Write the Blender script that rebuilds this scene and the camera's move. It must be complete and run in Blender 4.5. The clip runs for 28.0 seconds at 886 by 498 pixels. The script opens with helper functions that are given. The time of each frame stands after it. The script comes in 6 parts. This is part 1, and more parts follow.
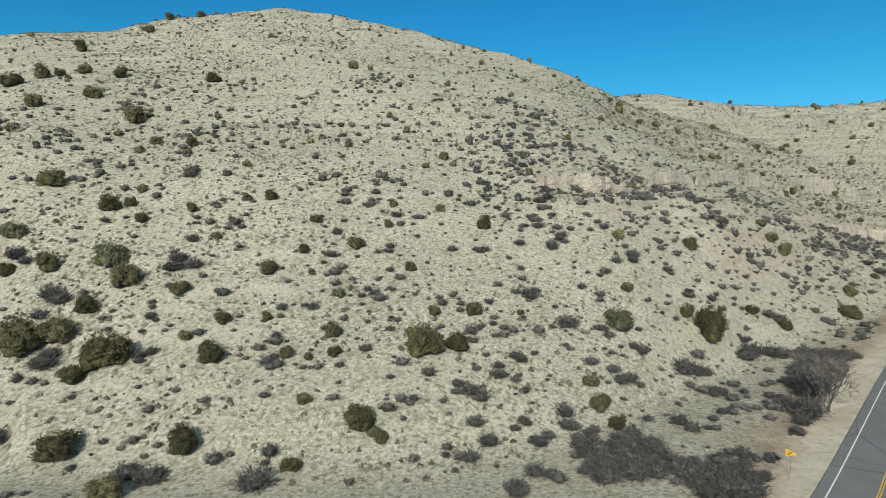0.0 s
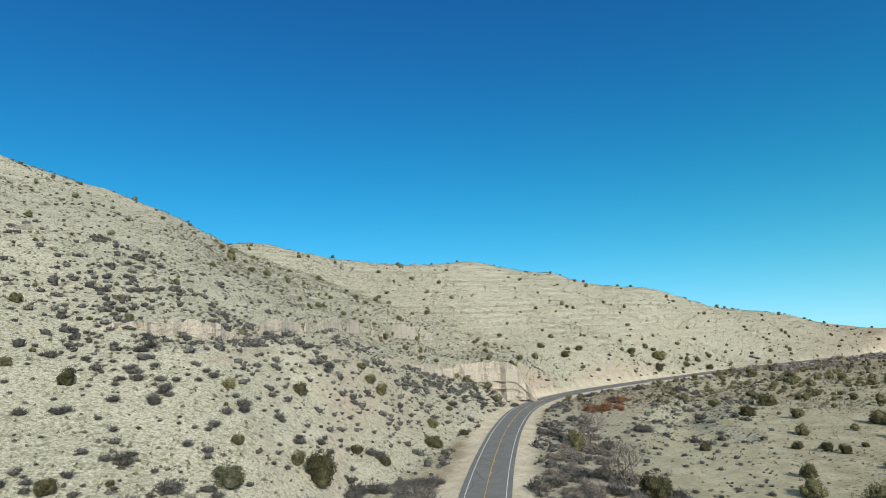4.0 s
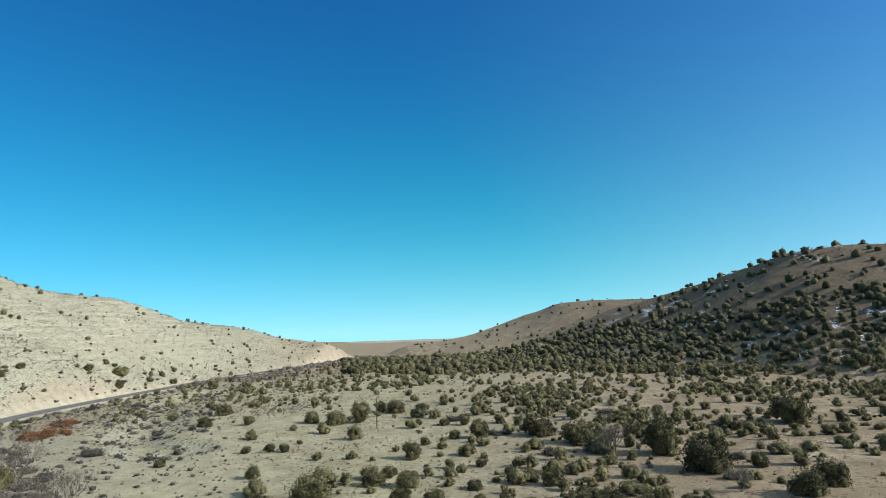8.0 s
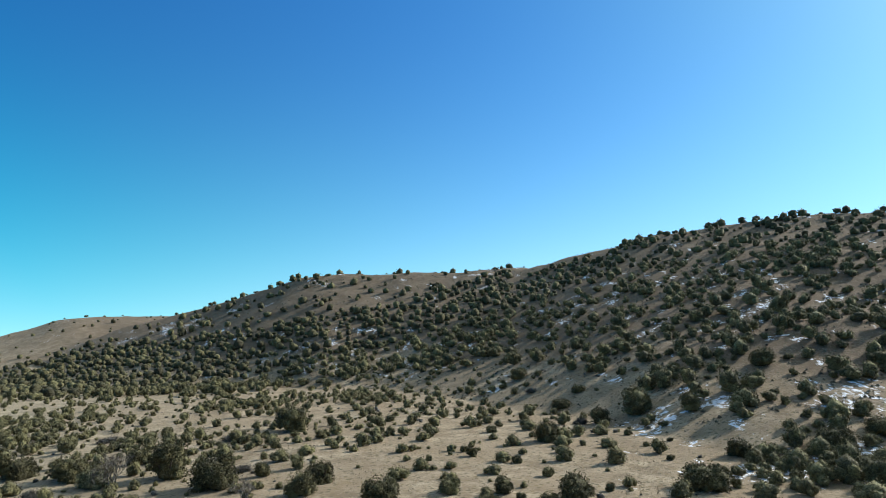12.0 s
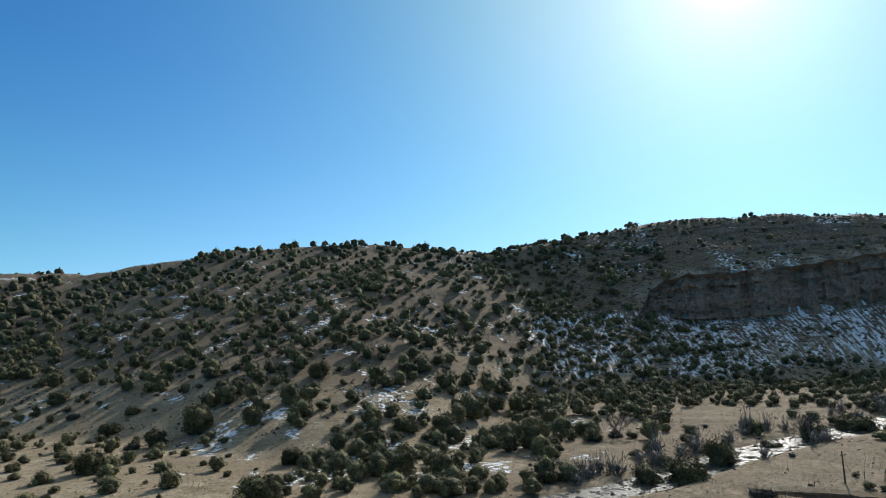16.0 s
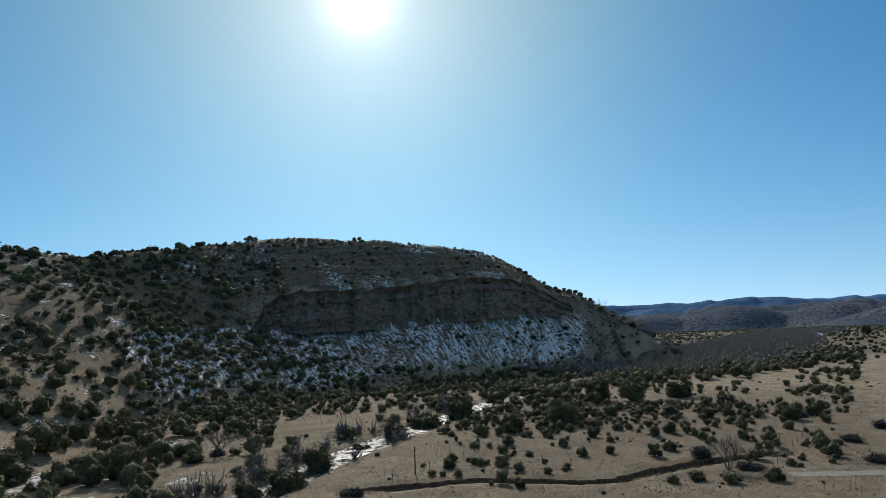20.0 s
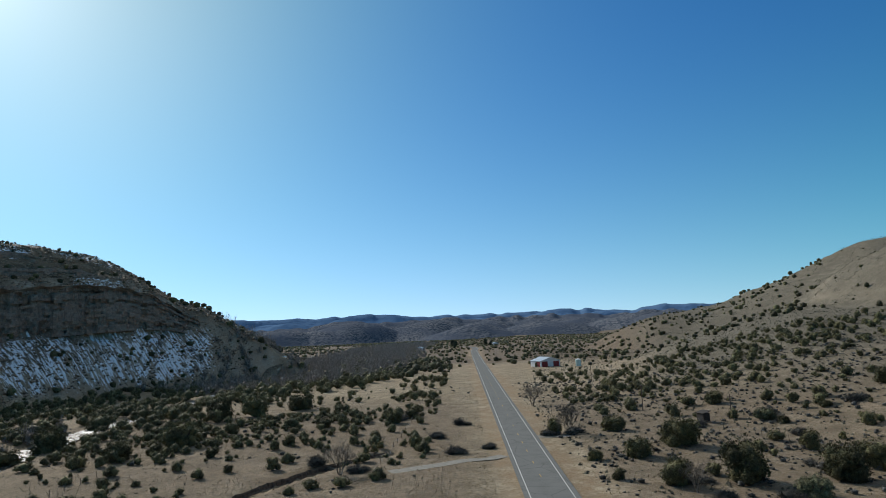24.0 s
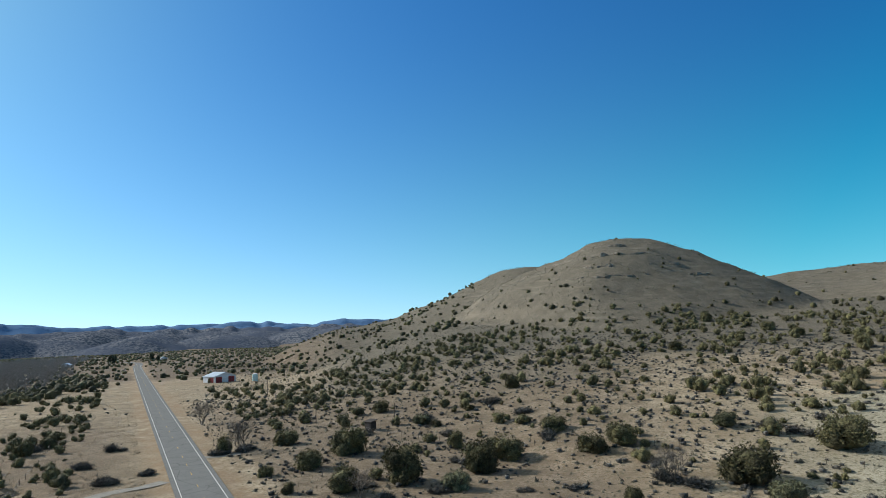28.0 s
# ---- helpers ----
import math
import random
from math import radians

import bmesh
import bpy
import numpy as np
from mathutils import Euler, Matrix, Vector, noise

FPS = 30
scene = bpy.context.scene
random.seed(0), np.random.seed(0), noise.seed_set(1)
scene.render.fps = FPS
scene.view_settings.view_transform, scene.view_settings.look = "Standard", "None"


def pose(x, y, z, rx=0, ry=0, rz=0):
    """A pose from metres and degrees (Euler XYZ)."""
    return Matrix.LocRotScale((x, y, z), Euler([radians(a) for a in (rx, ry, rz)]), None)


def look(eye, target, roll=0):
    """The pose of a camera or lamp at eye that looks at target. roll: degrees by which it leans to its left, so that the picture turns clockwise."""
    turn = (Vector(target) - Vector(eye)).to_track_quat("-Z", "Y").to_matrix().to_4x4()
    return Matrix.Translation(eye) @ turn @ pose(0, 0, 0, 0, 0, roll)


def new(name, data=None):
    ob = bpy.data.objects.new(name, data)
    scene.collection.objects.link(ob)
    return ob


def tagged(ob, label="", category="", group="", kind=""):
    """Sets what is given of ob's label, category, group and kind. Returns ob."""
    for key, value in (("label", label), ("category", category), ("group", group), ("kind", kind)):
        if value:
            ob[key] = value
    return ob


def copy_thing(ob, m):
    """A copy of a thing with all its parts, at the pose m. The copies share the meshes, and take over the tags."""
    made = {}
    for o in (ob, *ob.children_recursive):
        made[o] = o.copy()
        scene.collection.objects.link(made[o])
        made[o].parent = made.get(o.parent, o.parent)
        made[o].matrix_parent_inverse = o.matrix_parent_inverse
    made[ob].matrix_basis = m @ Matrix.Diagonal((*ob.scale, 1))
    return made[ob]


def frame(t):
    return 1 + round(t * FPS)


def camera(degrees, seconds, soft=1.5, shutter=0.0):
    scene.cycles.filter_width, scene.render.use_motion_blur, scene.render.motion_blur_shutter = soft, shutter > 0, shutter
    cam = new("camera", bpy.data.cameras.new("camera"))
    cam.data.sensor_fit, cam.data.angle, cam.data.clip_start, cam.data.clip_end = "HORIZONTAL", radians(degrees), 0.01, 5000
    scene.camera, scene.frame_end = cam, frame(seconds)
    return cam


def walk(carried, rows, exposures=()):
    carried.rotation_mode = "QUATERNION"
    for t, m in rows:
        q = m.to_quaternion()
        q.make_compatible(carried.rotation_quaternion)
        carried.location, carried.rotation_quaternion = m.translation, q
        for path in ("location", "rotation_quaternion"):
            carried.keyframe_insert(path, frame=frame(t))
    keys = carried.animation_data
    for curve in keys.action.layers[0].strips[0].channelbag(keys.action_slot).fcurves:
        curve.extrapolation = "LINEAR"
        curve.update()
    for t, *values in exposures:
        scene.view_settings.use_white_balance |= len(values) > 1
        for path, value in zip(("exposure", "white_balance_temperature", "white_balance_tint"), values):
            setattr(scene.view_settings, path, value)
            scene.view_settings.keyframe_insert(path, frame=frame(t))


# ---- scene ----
EYE = 28.5
cam = camera(71.55, 28.0, soft=0.62)
# seconds, yaw, pitch, roll: a hovering camera that tilts up and then turns on the spot
ROWS = [
    (0.0, -0.00, -4.60, 1.44),
    (0.5, -0.02, 3.43, 1.54),
    (1.0, -0.05, 8.65, 1.57),
    (1.5, -0.07, 8.65, 1.57),
    (2.0, -0.73, 8.60, 1.58),
    (2.5, -7.03, 8.53, 1.55),
    (3.0, -16.56, 8.33, 1.91),
    (3.5, -26.30, 8.12, 2.09),
    (4.0, -34.83, 7.89, 2.17),
    (4.5, -41.60, 7.71, 2.01),
    (6.5, -64.60, 7.43, 2.06),
    (7.0, -70.11, 7.34, 1.95),
    (7.5, -75.62, 7.40, 1.92),
    (8.0, -81.20, 7.43, 1.89),
    (8.5, -86.74, 7.42, 1.90),
    (9.0, -92.25, 7.45, 1.87),
    (9.5, -97.69, 7.44, 1.86),
    (10.0, -103.03, 7.48, 1.94),
    (10.5, -108.28, 7.50, 1.92),
    (11.0, -113.55, 7.52, 1.94),
    (11.5, -118.75, 7.54, 2.00),
    (12.0, -123.54, 7.55, 2.16),
    (12.5, -128.40, 7.57, 2.27),
    (13.0, -133.21, 7.55, 2.13),
    (13.5, -138.08, 7.55, 2.00),
    (15.5, -157.17, 7.58, 2.03),
    (16.0, -161.86, 7.52, 2.01),
    (16.5, -166.55, 7.49, 1.89),
    (17.0, -171.19, 7.49, 1.95),
    (17.5, -175.61, 7.45, 2.13),
    (18.0, -179.77, 7.48, 2.08),
    (18.5, -183.86, 7.56, 2.08),
    (19.0, -188.05, 7.54, 2.08),
    (19.5, -192.35, 7.54, 2.17),
    (20.0, -196.62, 7.52, 2.23),
    (20.5, -200.84, 7.47, 2.22),
    (21.0, -205.07, 7.36, 2.29),
    (21.5, -209.29, 7.37, 2.32),
    (23.5, -225.93, 7.53, 2.23),
    (24.0, -229.98, 7.56, 2.25),
    (24.5, -234.08, 7.59, 2.23),
    (25.0, -238.15, 7.57, 2.19),
    (25.5, -242.03, 7.58, 2.20),
    (26.0, -245.75, 7.63, 2.17),
    (26.5, -249.38, 7.66, 2.16),
    (27.0, -252.87, 7.67, 2.08),
    (27.5, -255.99, 7.72, 2.01),
    (28.0, -258.90, 7.75, 1.90),
]
walk(cam, [(t, pose(0, 0, EYE, 90 + pitch, roll, yaw)) for t, yaw, pitch, roll in ROWS],
     exposures=[(0, 0.04), (2, 0.1), (4.5, 0.16), (8, 0.3), (11, 0.45), (13, 0.5), (15.5, 0.2), (17, -0.1), (20, -0.34), (24, -0.2), (26, -0.04), (28, 0.2)])

# ---- world and sun ----
SUN_BEARING, SUN_HEIGHT = 189.6, 29.7
world = bpy.data.worlds.new("sky")
scene.world = world
world.use_nodes = True
wn, wl = world.node_tree.nodes, world.node_tree.links
sky = wn.new("ShaderNodeTexSky")
sky.sky_type = "NISHITA"
sky.sun_disc = False
sky.sun_elevation = radians(SUN_HEIGHT)
sky.sun_rotation = radians(SUN_BEARING)
sky.altitude, sky.air_density, sky.dust_density, sky.ozone_density = 1500, 1.0, 0.15, 3.0
coord = wn.new("ShaderNodeTexCoord")
lift = wn.new("ShaderNodeVectorMath")
lift.operation = "ADD"
lift.inputs[1].default_value = (0, 0, 0.15)
wl.new(coord.outputs["Generated"], lift.inputs[0])
wl.new(lift.outputs[0], sky.inputs["Vector"])
unit = wn.new("ShaderNodeVectorMath")
unit.operation = "NORMALIZE"
wl.new(coord.outputs["Generated"], unit.inputs[0])
rise = wn.new("ShaderNodeSeparateXYZ")
wl.new(unit.outputs[0], rise.inputs[0])
toward = wn.new("ShaderNodeVectorMath")
toward.operation = "DOT_PRODUCT"
toward.inputs[1].default_value = (math.sin(radians(SUN_BEARING)) * math.cos(radians(SUN_HEIGHT)), math.cos(radians(SUN_BEARING)) * math.cos(radians(SUN_HEIGHT)), math.sin(radians(SUN_HEIGHT)))
wl.new(unit.outputs[0], toward.inputs[0])


def sky_math(kind, a, b, clamp=False):
    n = wn.new("ShaderNodeMath")
    n.operation, n.use_clamp = kind, clamp
    for sock, v in zip(n.inputs, (a, b)):
        if isinstance(v, (int, float)):
            sock.default_value = v
        else:
            wl.new(v, sock)
    return n.outputs[0]


# deep blue air over the hills, paler towards the top of the sky
depth = wn.new("ShaderNodeMapRange")
depth.interpolation_type = "SMOOTHSTEP"
depth.inputs[1].default_value, depth.inputs[2].default_value = 0.5, 0.8
wl.new(rise.outputs["Z"], depth.inputs[0])
tint = wn.new("ShaderNodeMix")
tint.data_type = "VECTOR"
tint.inputs[4].default_value, tint.inputs[5].default_value = (0.12, 0.69, 1.17), (4.1, 2.6, 1.4)
wl.new(depth.outputs[0], tint.inputs[0])
blue = wn.new("ShaderNodeVectorMath")
blue.operation = "MULTIPLY"
wl.new(sky.outputs[0], blue.inputs[0])
wl.new(tint.outputs[1], blue.inputs[1])
total = blue.outputs[0]
facing = sky_math("MAXIMUM", toward.outputs["Value"], 0.0, True)
low = sky_math("SUBTRACT", 1.0, rise.outputs["Z"], True)
near_sun = wn.new("ShaderNodeMapRange")
near_sun.inputs[1].default_value, near_sun.inputs[2].default_value = -0.1, 1.0
wl.new(toward.outputs["Value"], near_sun.inputs[0])
haze = sky_math("POWER", low, 5.0)
# the bright air round the sun, haze low down and dust along the horizon
for amount, gain in ((sky_math("POWER", facing, 900), (7.0, 6.9, 6.6)), (sky_math("POWER", facing, 130), (2.3, 2.3, 2.15)),
                     (sky_math("POWER", facing, 24), (2.86, 2.12, 2.0)), (sky_math("POWER", facing, 7), (1.7, 2.5, 0.0)), (sky_math("POWER", facing, 1.2), (0.2, 0.5, 0.6)),
                     (haze, (0.0, 3.1, 0.0)), (sky_math("POWER", low, 14.0), (2.2, 0.0, 0.0)),
                     (sky_math("MULTIPLY", near_sun.outputs[0], haze), (3.5, 0.82, 0.0))):
    glow = wn.new("ShaderNodeVectorMath")
    glow.operation = "SCALE"
    glow.inputs[0].default_value = gain
    wl.new(amount, glow.inputs["Scale"])
    both = wn.new("ShaderNodeVectorMath")
    both.operation = "ADD"
    wl.new(total, both.inputs[0])
    wl.new(glow.outputs[0], both.inputs[1])
    total = both.outputs[0]
wl.new(total, wn["Background"].inputs["Color"])
wn["Background"].inputs["Strength"].default_value = 0.13
sun = new("sun", bpy.data.lights.new("sun", "SUN"))
sun.data.energy, sun.data.angle, sun.data.color = 4.3, radians(0.53), (1.0, 0.95, 0.87)
sb, se = radians(SUN_BEARING), radians(SUN_HEIGHT)
sun.matrix_world = look((0, 0, 200), (-math.sin(sb) * math.cos(se) * 100, -math.cos(sb) * math.cos(se) * 100, 200 - math.sin(se) * 100))

# ---- numbers: noise, paths, hills ----
rng = np.random.default_rng(7)


def lattice(ix, iy, seed):
    h = (ix.astype(np.int64) * 374761393 + iy.astype(np.int64) * 668265263 + seed * 974711) & 0x7FFFFFFF
    h = ((h ^ (h >> 13)) * 1274126177) & 0x7FFFFFFF
    return ((h ^ (h >> 16)) & 0xFFFF) / 65535.0


def vnoise(x, y, size, seed=0):
    """Smooth noise in -1..1 with features of that size in metres."""
    x, y = np.asarray(x, float) / size, np.asarray(y, float) / size
    ix, iy = np.floor(x), np.floor(y)
    fx, fy = x - ix, y - iy
    fx, fy = fx * fx * fx * (fx * (fx * 6 - 15) + 10), fy * fy * fy * (fy * (fy * 6 - 15) + 10)
    a, b = lattice(ix, iy, seed), lattice(ix + 1, iy, seed)
    c, d = lattice(ix, iy + 1, seed), lattice(ix + 1, iy + 1, seed)
    return 2 * ((a + (b - a) * fx) * (1 - fy) + (c + (d - c) * fx) * fy) - 1


def fbm(x, y, size, n=4, seed=0):
    return sum(vnoise(x, y, size / 2 ** i, seed + i) * 0.5 ** i for i in range(n))


def step(a, b, v):
    t = np.clip((v - a) / (b - a), 0, 1)
    return t * t * (3 - 2 * t)


def smax(a, b, k):
    h = np.clip(0.5 + 0.5 * (a - b) / k, 0, 1)
    return b * (1 - h) + a * h + k * h * (1 - h) * 0.6


def spline(points, gap=3.0):
    """Points along a smooth curve through the given ones, about gap metres apart."""
    p = [np.array(q, float) for q in points]
    p = [2 * p[0] - p[1]] + p + [2 * p[-1] - p[-2]]
    out = []
    for a, b, c, d in zip(p, p[1:], p[2:], p[3:]):
        n = max(2, int(np.linalg.norm(c - b) / gap))
        for i in range(n):
            t = i / n
            out.append(0.5 * (2 * b + (c - a) * t + (2 * a - 5 * b + 4 * c - d) * t * t + (3 * b - a - 3 * c + d) * t ** 3))
    return np.array(out + [p[-2]])


def off_line(x, y, line):
    """Distance of each place from a line of points."""
    x, y = np.asarray(x, float), np.asarray(y, float)
    best = np.full(x.shape, 1e9)
    near = (x > line[:, 0].min() - 40) & (x < line[:, 0].max() + 40) & (y > line[:, 1].min() - 40) & (y < line[:, 1].max() + 40)
    px, py = x[near], y[near]
    got = np.full(px.shape, 1e9)
    for (ax, ay), (bx, by) in zip(line, line[1:]):
        dx, dy = bx - ax, by - ay
        u = np.clip(((px - ax) * dx + (py - ay) * dy) / (dx * dx + dy * dy + 1e-9), 0, 1)
        got = np.minimum(got, np.hypot(px - ax - u * dx, py - ay - u * dy))
    best[near] = got
    return best


ROAD = [(-905, -1100), (-900, -900), (-870, -740), (-800, -612), (-650, -494), (-498, -375), (-300, -219), (-100, -61), (-22, 1), (18, 32.5), (37, 52), (71, 90.5), (97.3, 118.9),
        (125.4, 147.2), (155.7, 174), (182, 190.5), (207, 200), (235, 206), (275, 210.5), (322, 213.5), (380, 217), (520, 215), (640, 219), (760, 226)]
CREEK = [(17, -106), (10, -114), (4, -120), (-1.4, -127), (-6, -133), (-17, -151), (-29.5, -167.5), (-43.5, -183), (-58, -199), (-83, -225), (-130, -262), (-210, -330), (-320, -430)]
WASH = [(-14, -120), (-26, -118), (-41, -116), (-60, -106), (-75, -108), (-93, -111), (-109, -110)]
DRIVE = [(-118.7, -82.9), (-111.0, -85.6), (-103.3, -88.8), (-92.4, -93.3)]
TRACK = [(-141.7, -90.5), (-145.6, -86.5), (-147.9, -82.0)]
LEDGE_CREEK = [(150, 96), (170, 118), (196, 130), (230, 150), (270, 170), (330, 180)]
EARTH = [(-183, 42), (-184, 52), (-184, 63), (-184, 73), (-190, 84), (-215, 109)]
earth_line = spline(EARTH, 4)
road_line, creek_line, wash_line = spline(ROAD, 8), spline(CREEK, 6), spline(WASH, 3)
drive_line, track_line, east_creek = spline(DRIVE, 3), spline(TRACK, 3), spline(LEDGE_CREEK, 5)
road_fine = spline(ROAD, 4)

# Hills, by bearing from north: bearing, then distance and height at the foot, at two breaks of the slope and at the crest.
HILLS = {}
HILLS["north"] = [
    (-62, 200, 0, 300, 10, 400, 30, 500, 40), (-45, 110, 0, 170, 25, 240, 55, 320, 82), (-35, 78, 0, 120, 20, 210, 62, 300, 95),
    (-24, 68, 0, 105, 18, 195, 62, 290, 107), (-14, 64, 0, 100, 18, 190, 63, 285, 113), (-4, 62, 0, 100, 18, 189, 62, 280, 105),
    (6, 66, 0, 108, 20, 188, 55, 278, 90.5),
]
HILLS["north"] += [
    (12, 74, 0, 122, 23, 195, 50, 285, 81), (18, 84, 0, 132, 23, 220, 46, 340, 75), (24, 100, 0, 156, 23, 240, 38, 360, 62),
    (30, 128, 0, 196, 18, 270, 28, 370, 48), (36, 160, -3, 240, 8, 300, 20, 380, 38),
]
HILLS["cut"] = [
    (4, 66, -3, 118, 22, 121, 24, 135, 25), (9, 70, 0, 124, 24, 127, 27, 190, 38), (15, 78, 0, 129, 24, 133, 27.5, 220, 42),
    (24, 100, 0, 160, 22, 165, 26, 280, 42), (30, 128, 0, 204, 12.5, 208, 20.4, 310, 36), (35, 190, 0, 247, 4, 251, 15.5, 330, 27),
    (40, 225, 0, 254, 3, 257, 16, 340, 23),
]
HILLS["cut"] += [
    (43.5, 250, 0, 262, 3, 265, 9, 340, 16), (47, 270, -4, 285, -3, 300, -2, 340, 0),
]
HILLS["northeast"] = [
    (8, 200, -5, 260, 20, 330, 45, 400, 60), (16, 200, 0, 270, 30, 340, 62, 410, 93), (20, 210, 0, 280, 26, 350, 56, 415, 89.5),
    (28, 235, 0, 300, 24, 360, 50, 420, 78.5), (38, 270, 0, 320, 20, 390, 52, 455, 79.5), (45, 290, 0, 345, 20, 420, 50, 485, 73),
    (49.5, 310, 0, 370, 18, 440, 43, 510, 61.5),
]
HILLS["northeast"] += [
    (53, 350, 0, 410, 18, 480, 46, 540, 62), (58.3, 420, 0, 480, 13, 545, 31, 610, 45), (64.3, 520, 0, 570, 10, 630, 24, 690, 35),
    (69.7, 590, -4, 640, 4, 690, 12, 740, 17),
]
HILLS["east_far"] = [
    (79, 700, -8, 740, -2, 790, 4, 840, 8), (82, 660, -3, 720, 4, 780, 10, 850, 15), (84.5, 640, 0, 710, 8, 790, 16, 870, 22.5),
    (87.7, 620, 0, 700, 14, 790, 28, 880, 38.5), (90.4, 600, 0, 690, 20, 790, 40, 880, 53), (92.8, 590, 0, 690, 25, 790, 50, 880, 62),
    (97, 580, 0, 680, 25, 780, 48, 880, 62),
]
HILLS["east_far"] += [
    (101, 560, 0, 660, 25, 760, 48, 880, 60), (108, 540, 0, 640, 25, 740, 45, 880, 58),
]
HILLS["east"] = [
    (90, 480, -10, 540, -2, 620, 6, 700, 14), (96, 440, -2, 520, 8, 620, 25, 690, 42), (102.2, 410, 0, 480, 14, 580, 40, 660, 58),
    (105.4, 395, 0, 460, 16, 550, 46, 620, 67.5), (109, 380, 0, 440, 18, 520, 52, 590, 77.5), (111.5, 345, 0, 420, 22, 500, 54, 575, 84),
    (116, 330, 0, 410, 22, 490, 54, 570, 83.5),
]
HILLS["east"] += [
    (124, 300, 0, 390, 24, 480, 54, 560, 82), (131, 270, 0, 370, 26, 460, 54, 560, 82),
]
HILLS["southeast"] = [
    (108, 420, -5, 500, 10, 570, 22, 640, 34), (119, 310, 0, 400, 17.5, 490, 40, 570, 63), (126, 256, 0, 354, 20.5, 456, 46.5, 552, 73),
    (131, 226, 0, 328, 22, 433, 49, 535, 77.5), (135, 206, 0, 308, 24.1, 413, 53.1, 515, 83), (139.4, 186, 0, 290, 26.2, 396, 57.7, 500, 90.2),
    (143.2, 168, 0, 276, 27.3, 387, 60.3, 495, 94.2),
]
HILLS["southeast"] += [
    (150, 150, 0, 262, 28.5, 378, 63, 490, 98.4), (156, 153, 0, 263, 27.9, 375, 61.6, 485, 96.2), (161, 166, 0, 266, 26.2, 370, 57.9, 470, 90.4),
    (166, 200, 0, 279, 24.3, 361, 53.6, 440, 83.8), (172, 260, 0, 314, 21.1, 371, 46.5, 425, 72.6),
]
HILLS["mesa"] = [
    (160, 260, -6, 330, 16, 380, 44, 430, 60), (167, 250, 0, 330, 24, 390, 54, 420, 82), (173, 255, 0, 335, 27, 392, 58, 440, 89),
    (179, 270, 0, 366, 36, 382, 52, 470, 98), (184, 285, 0, 380, 31, 388, 57, 475, 103), (190, 320, 0, 396, 31.5, 404, 59.5, 480, 100),
    (197, 370, 0, 418, 36.5, 426, 64.5, 490, 95.5),
]
HILLS["mesa"] += [
    (201.5, 400, 0, 436, 39, 443, 66.5, 500, 88), (204.5, 410, 0, 452, 39.5, 460, 62, 500, 68.5), (207.2, 420, 0, 460, 37, 470, 48, 505, 56),
]
HILLS["mesa_end"] = [
    (203, 415, 0, 455, 20, 480, 30, 505, 40), (207.2, 425, 0, 465, 25, 485, 40, 510, 56), (210, 440, 0, 470, 18, 495, 28, 515, 38),
    (213.7, 460, 0, 490, 7, 505, 12, 520, 16), (218, 480, -6, 500, -4, 515, -3, 530, -2),
]
HILLS["west_far"] = [
    (250, 500, 0, 600, 16, 700, 30, 800, 38), (253.5, 480, 0, 580, 22, 680, 34, 780, 43), (257.3, 460, 0, 560, 28, 650, 45, 740, 60),
    (261.6, 450, 0, 540, 38, 630, 60, 710, 82), (264.8, 440, 0, 530, 42, 620, 68, 690, 99.5), (267.7, 430, 0, 520, 44, 610, 72, 680, 97.5),
    (274, 430, 0, 520, 44, 610, 66, 680, 84),
]
HILLS["west"] = [
    (258, 440, -10, 500, 12, 560, 20, 600, 30), (263, 400, 10, 450, 30, 510, 52, 570, 66), (267.5, 370, 20, 430, 44, 490, 70, 550, 83.5),
    (269.8, 360, 24, 410, 44, 470, 70, 530, 84.5), (272.6, 350, 27, 400, 47, 460, 78, 525, 100.5), (274.8, 345, 28, 400, 48, 460, 80, 520, 102.5),
    (277.5, 345, 27, 400, 46, 460, 76, 520, 98.5),
]
HILLS["west"] += [
    (282, 350, 24, 400, 40, 455, 64, 510, 82), (286.5, 370, 20, 410, 34, 450, 48, 500, 62), (292, 400, 16, 430, 22, 470, 30, 510, 34),
]
HILLS["northwest"] = [
    (280, 560, 20, 650, 45, 740, 68, 800, 74), (287, 560, 25, 650, 50, 740, 70, 810, 83), (291, 560, 25, 650, 50, 740, 74, 820, 87),
    (296, 520, 25, 620, 50, 720, 76, 820, 89), (305, 420, 15, 520, 45, 620, 75, 720, 95), (318, 250, 10, 340, 40, 430, 70, 520, 95),
]


def floor_height(x, y, b, d):
    """The valley floor: flat by the road, falling away to the east, and rising as a fan towards the western hills."""
    fan = step(243, 262, b) * (1 - step(312, 328, b))
    z = 0.118 * np.maximum(0, d - 120 - 60 * (1 - step(255, 275, b))) * fan * (1 - 0.55 * step(380, 900, d))
    east = step(55, 75, b) * (1 - step(95, 130, b))
    z = z - 0.011 * np.maximum(0, d - 520) * east
    flat = step(14, 60, d)
    return z + flat * (0.55 * fbm(x, y, 60, 3, 11) + 0.12 * fbm(x, y, 9, 2, 12))


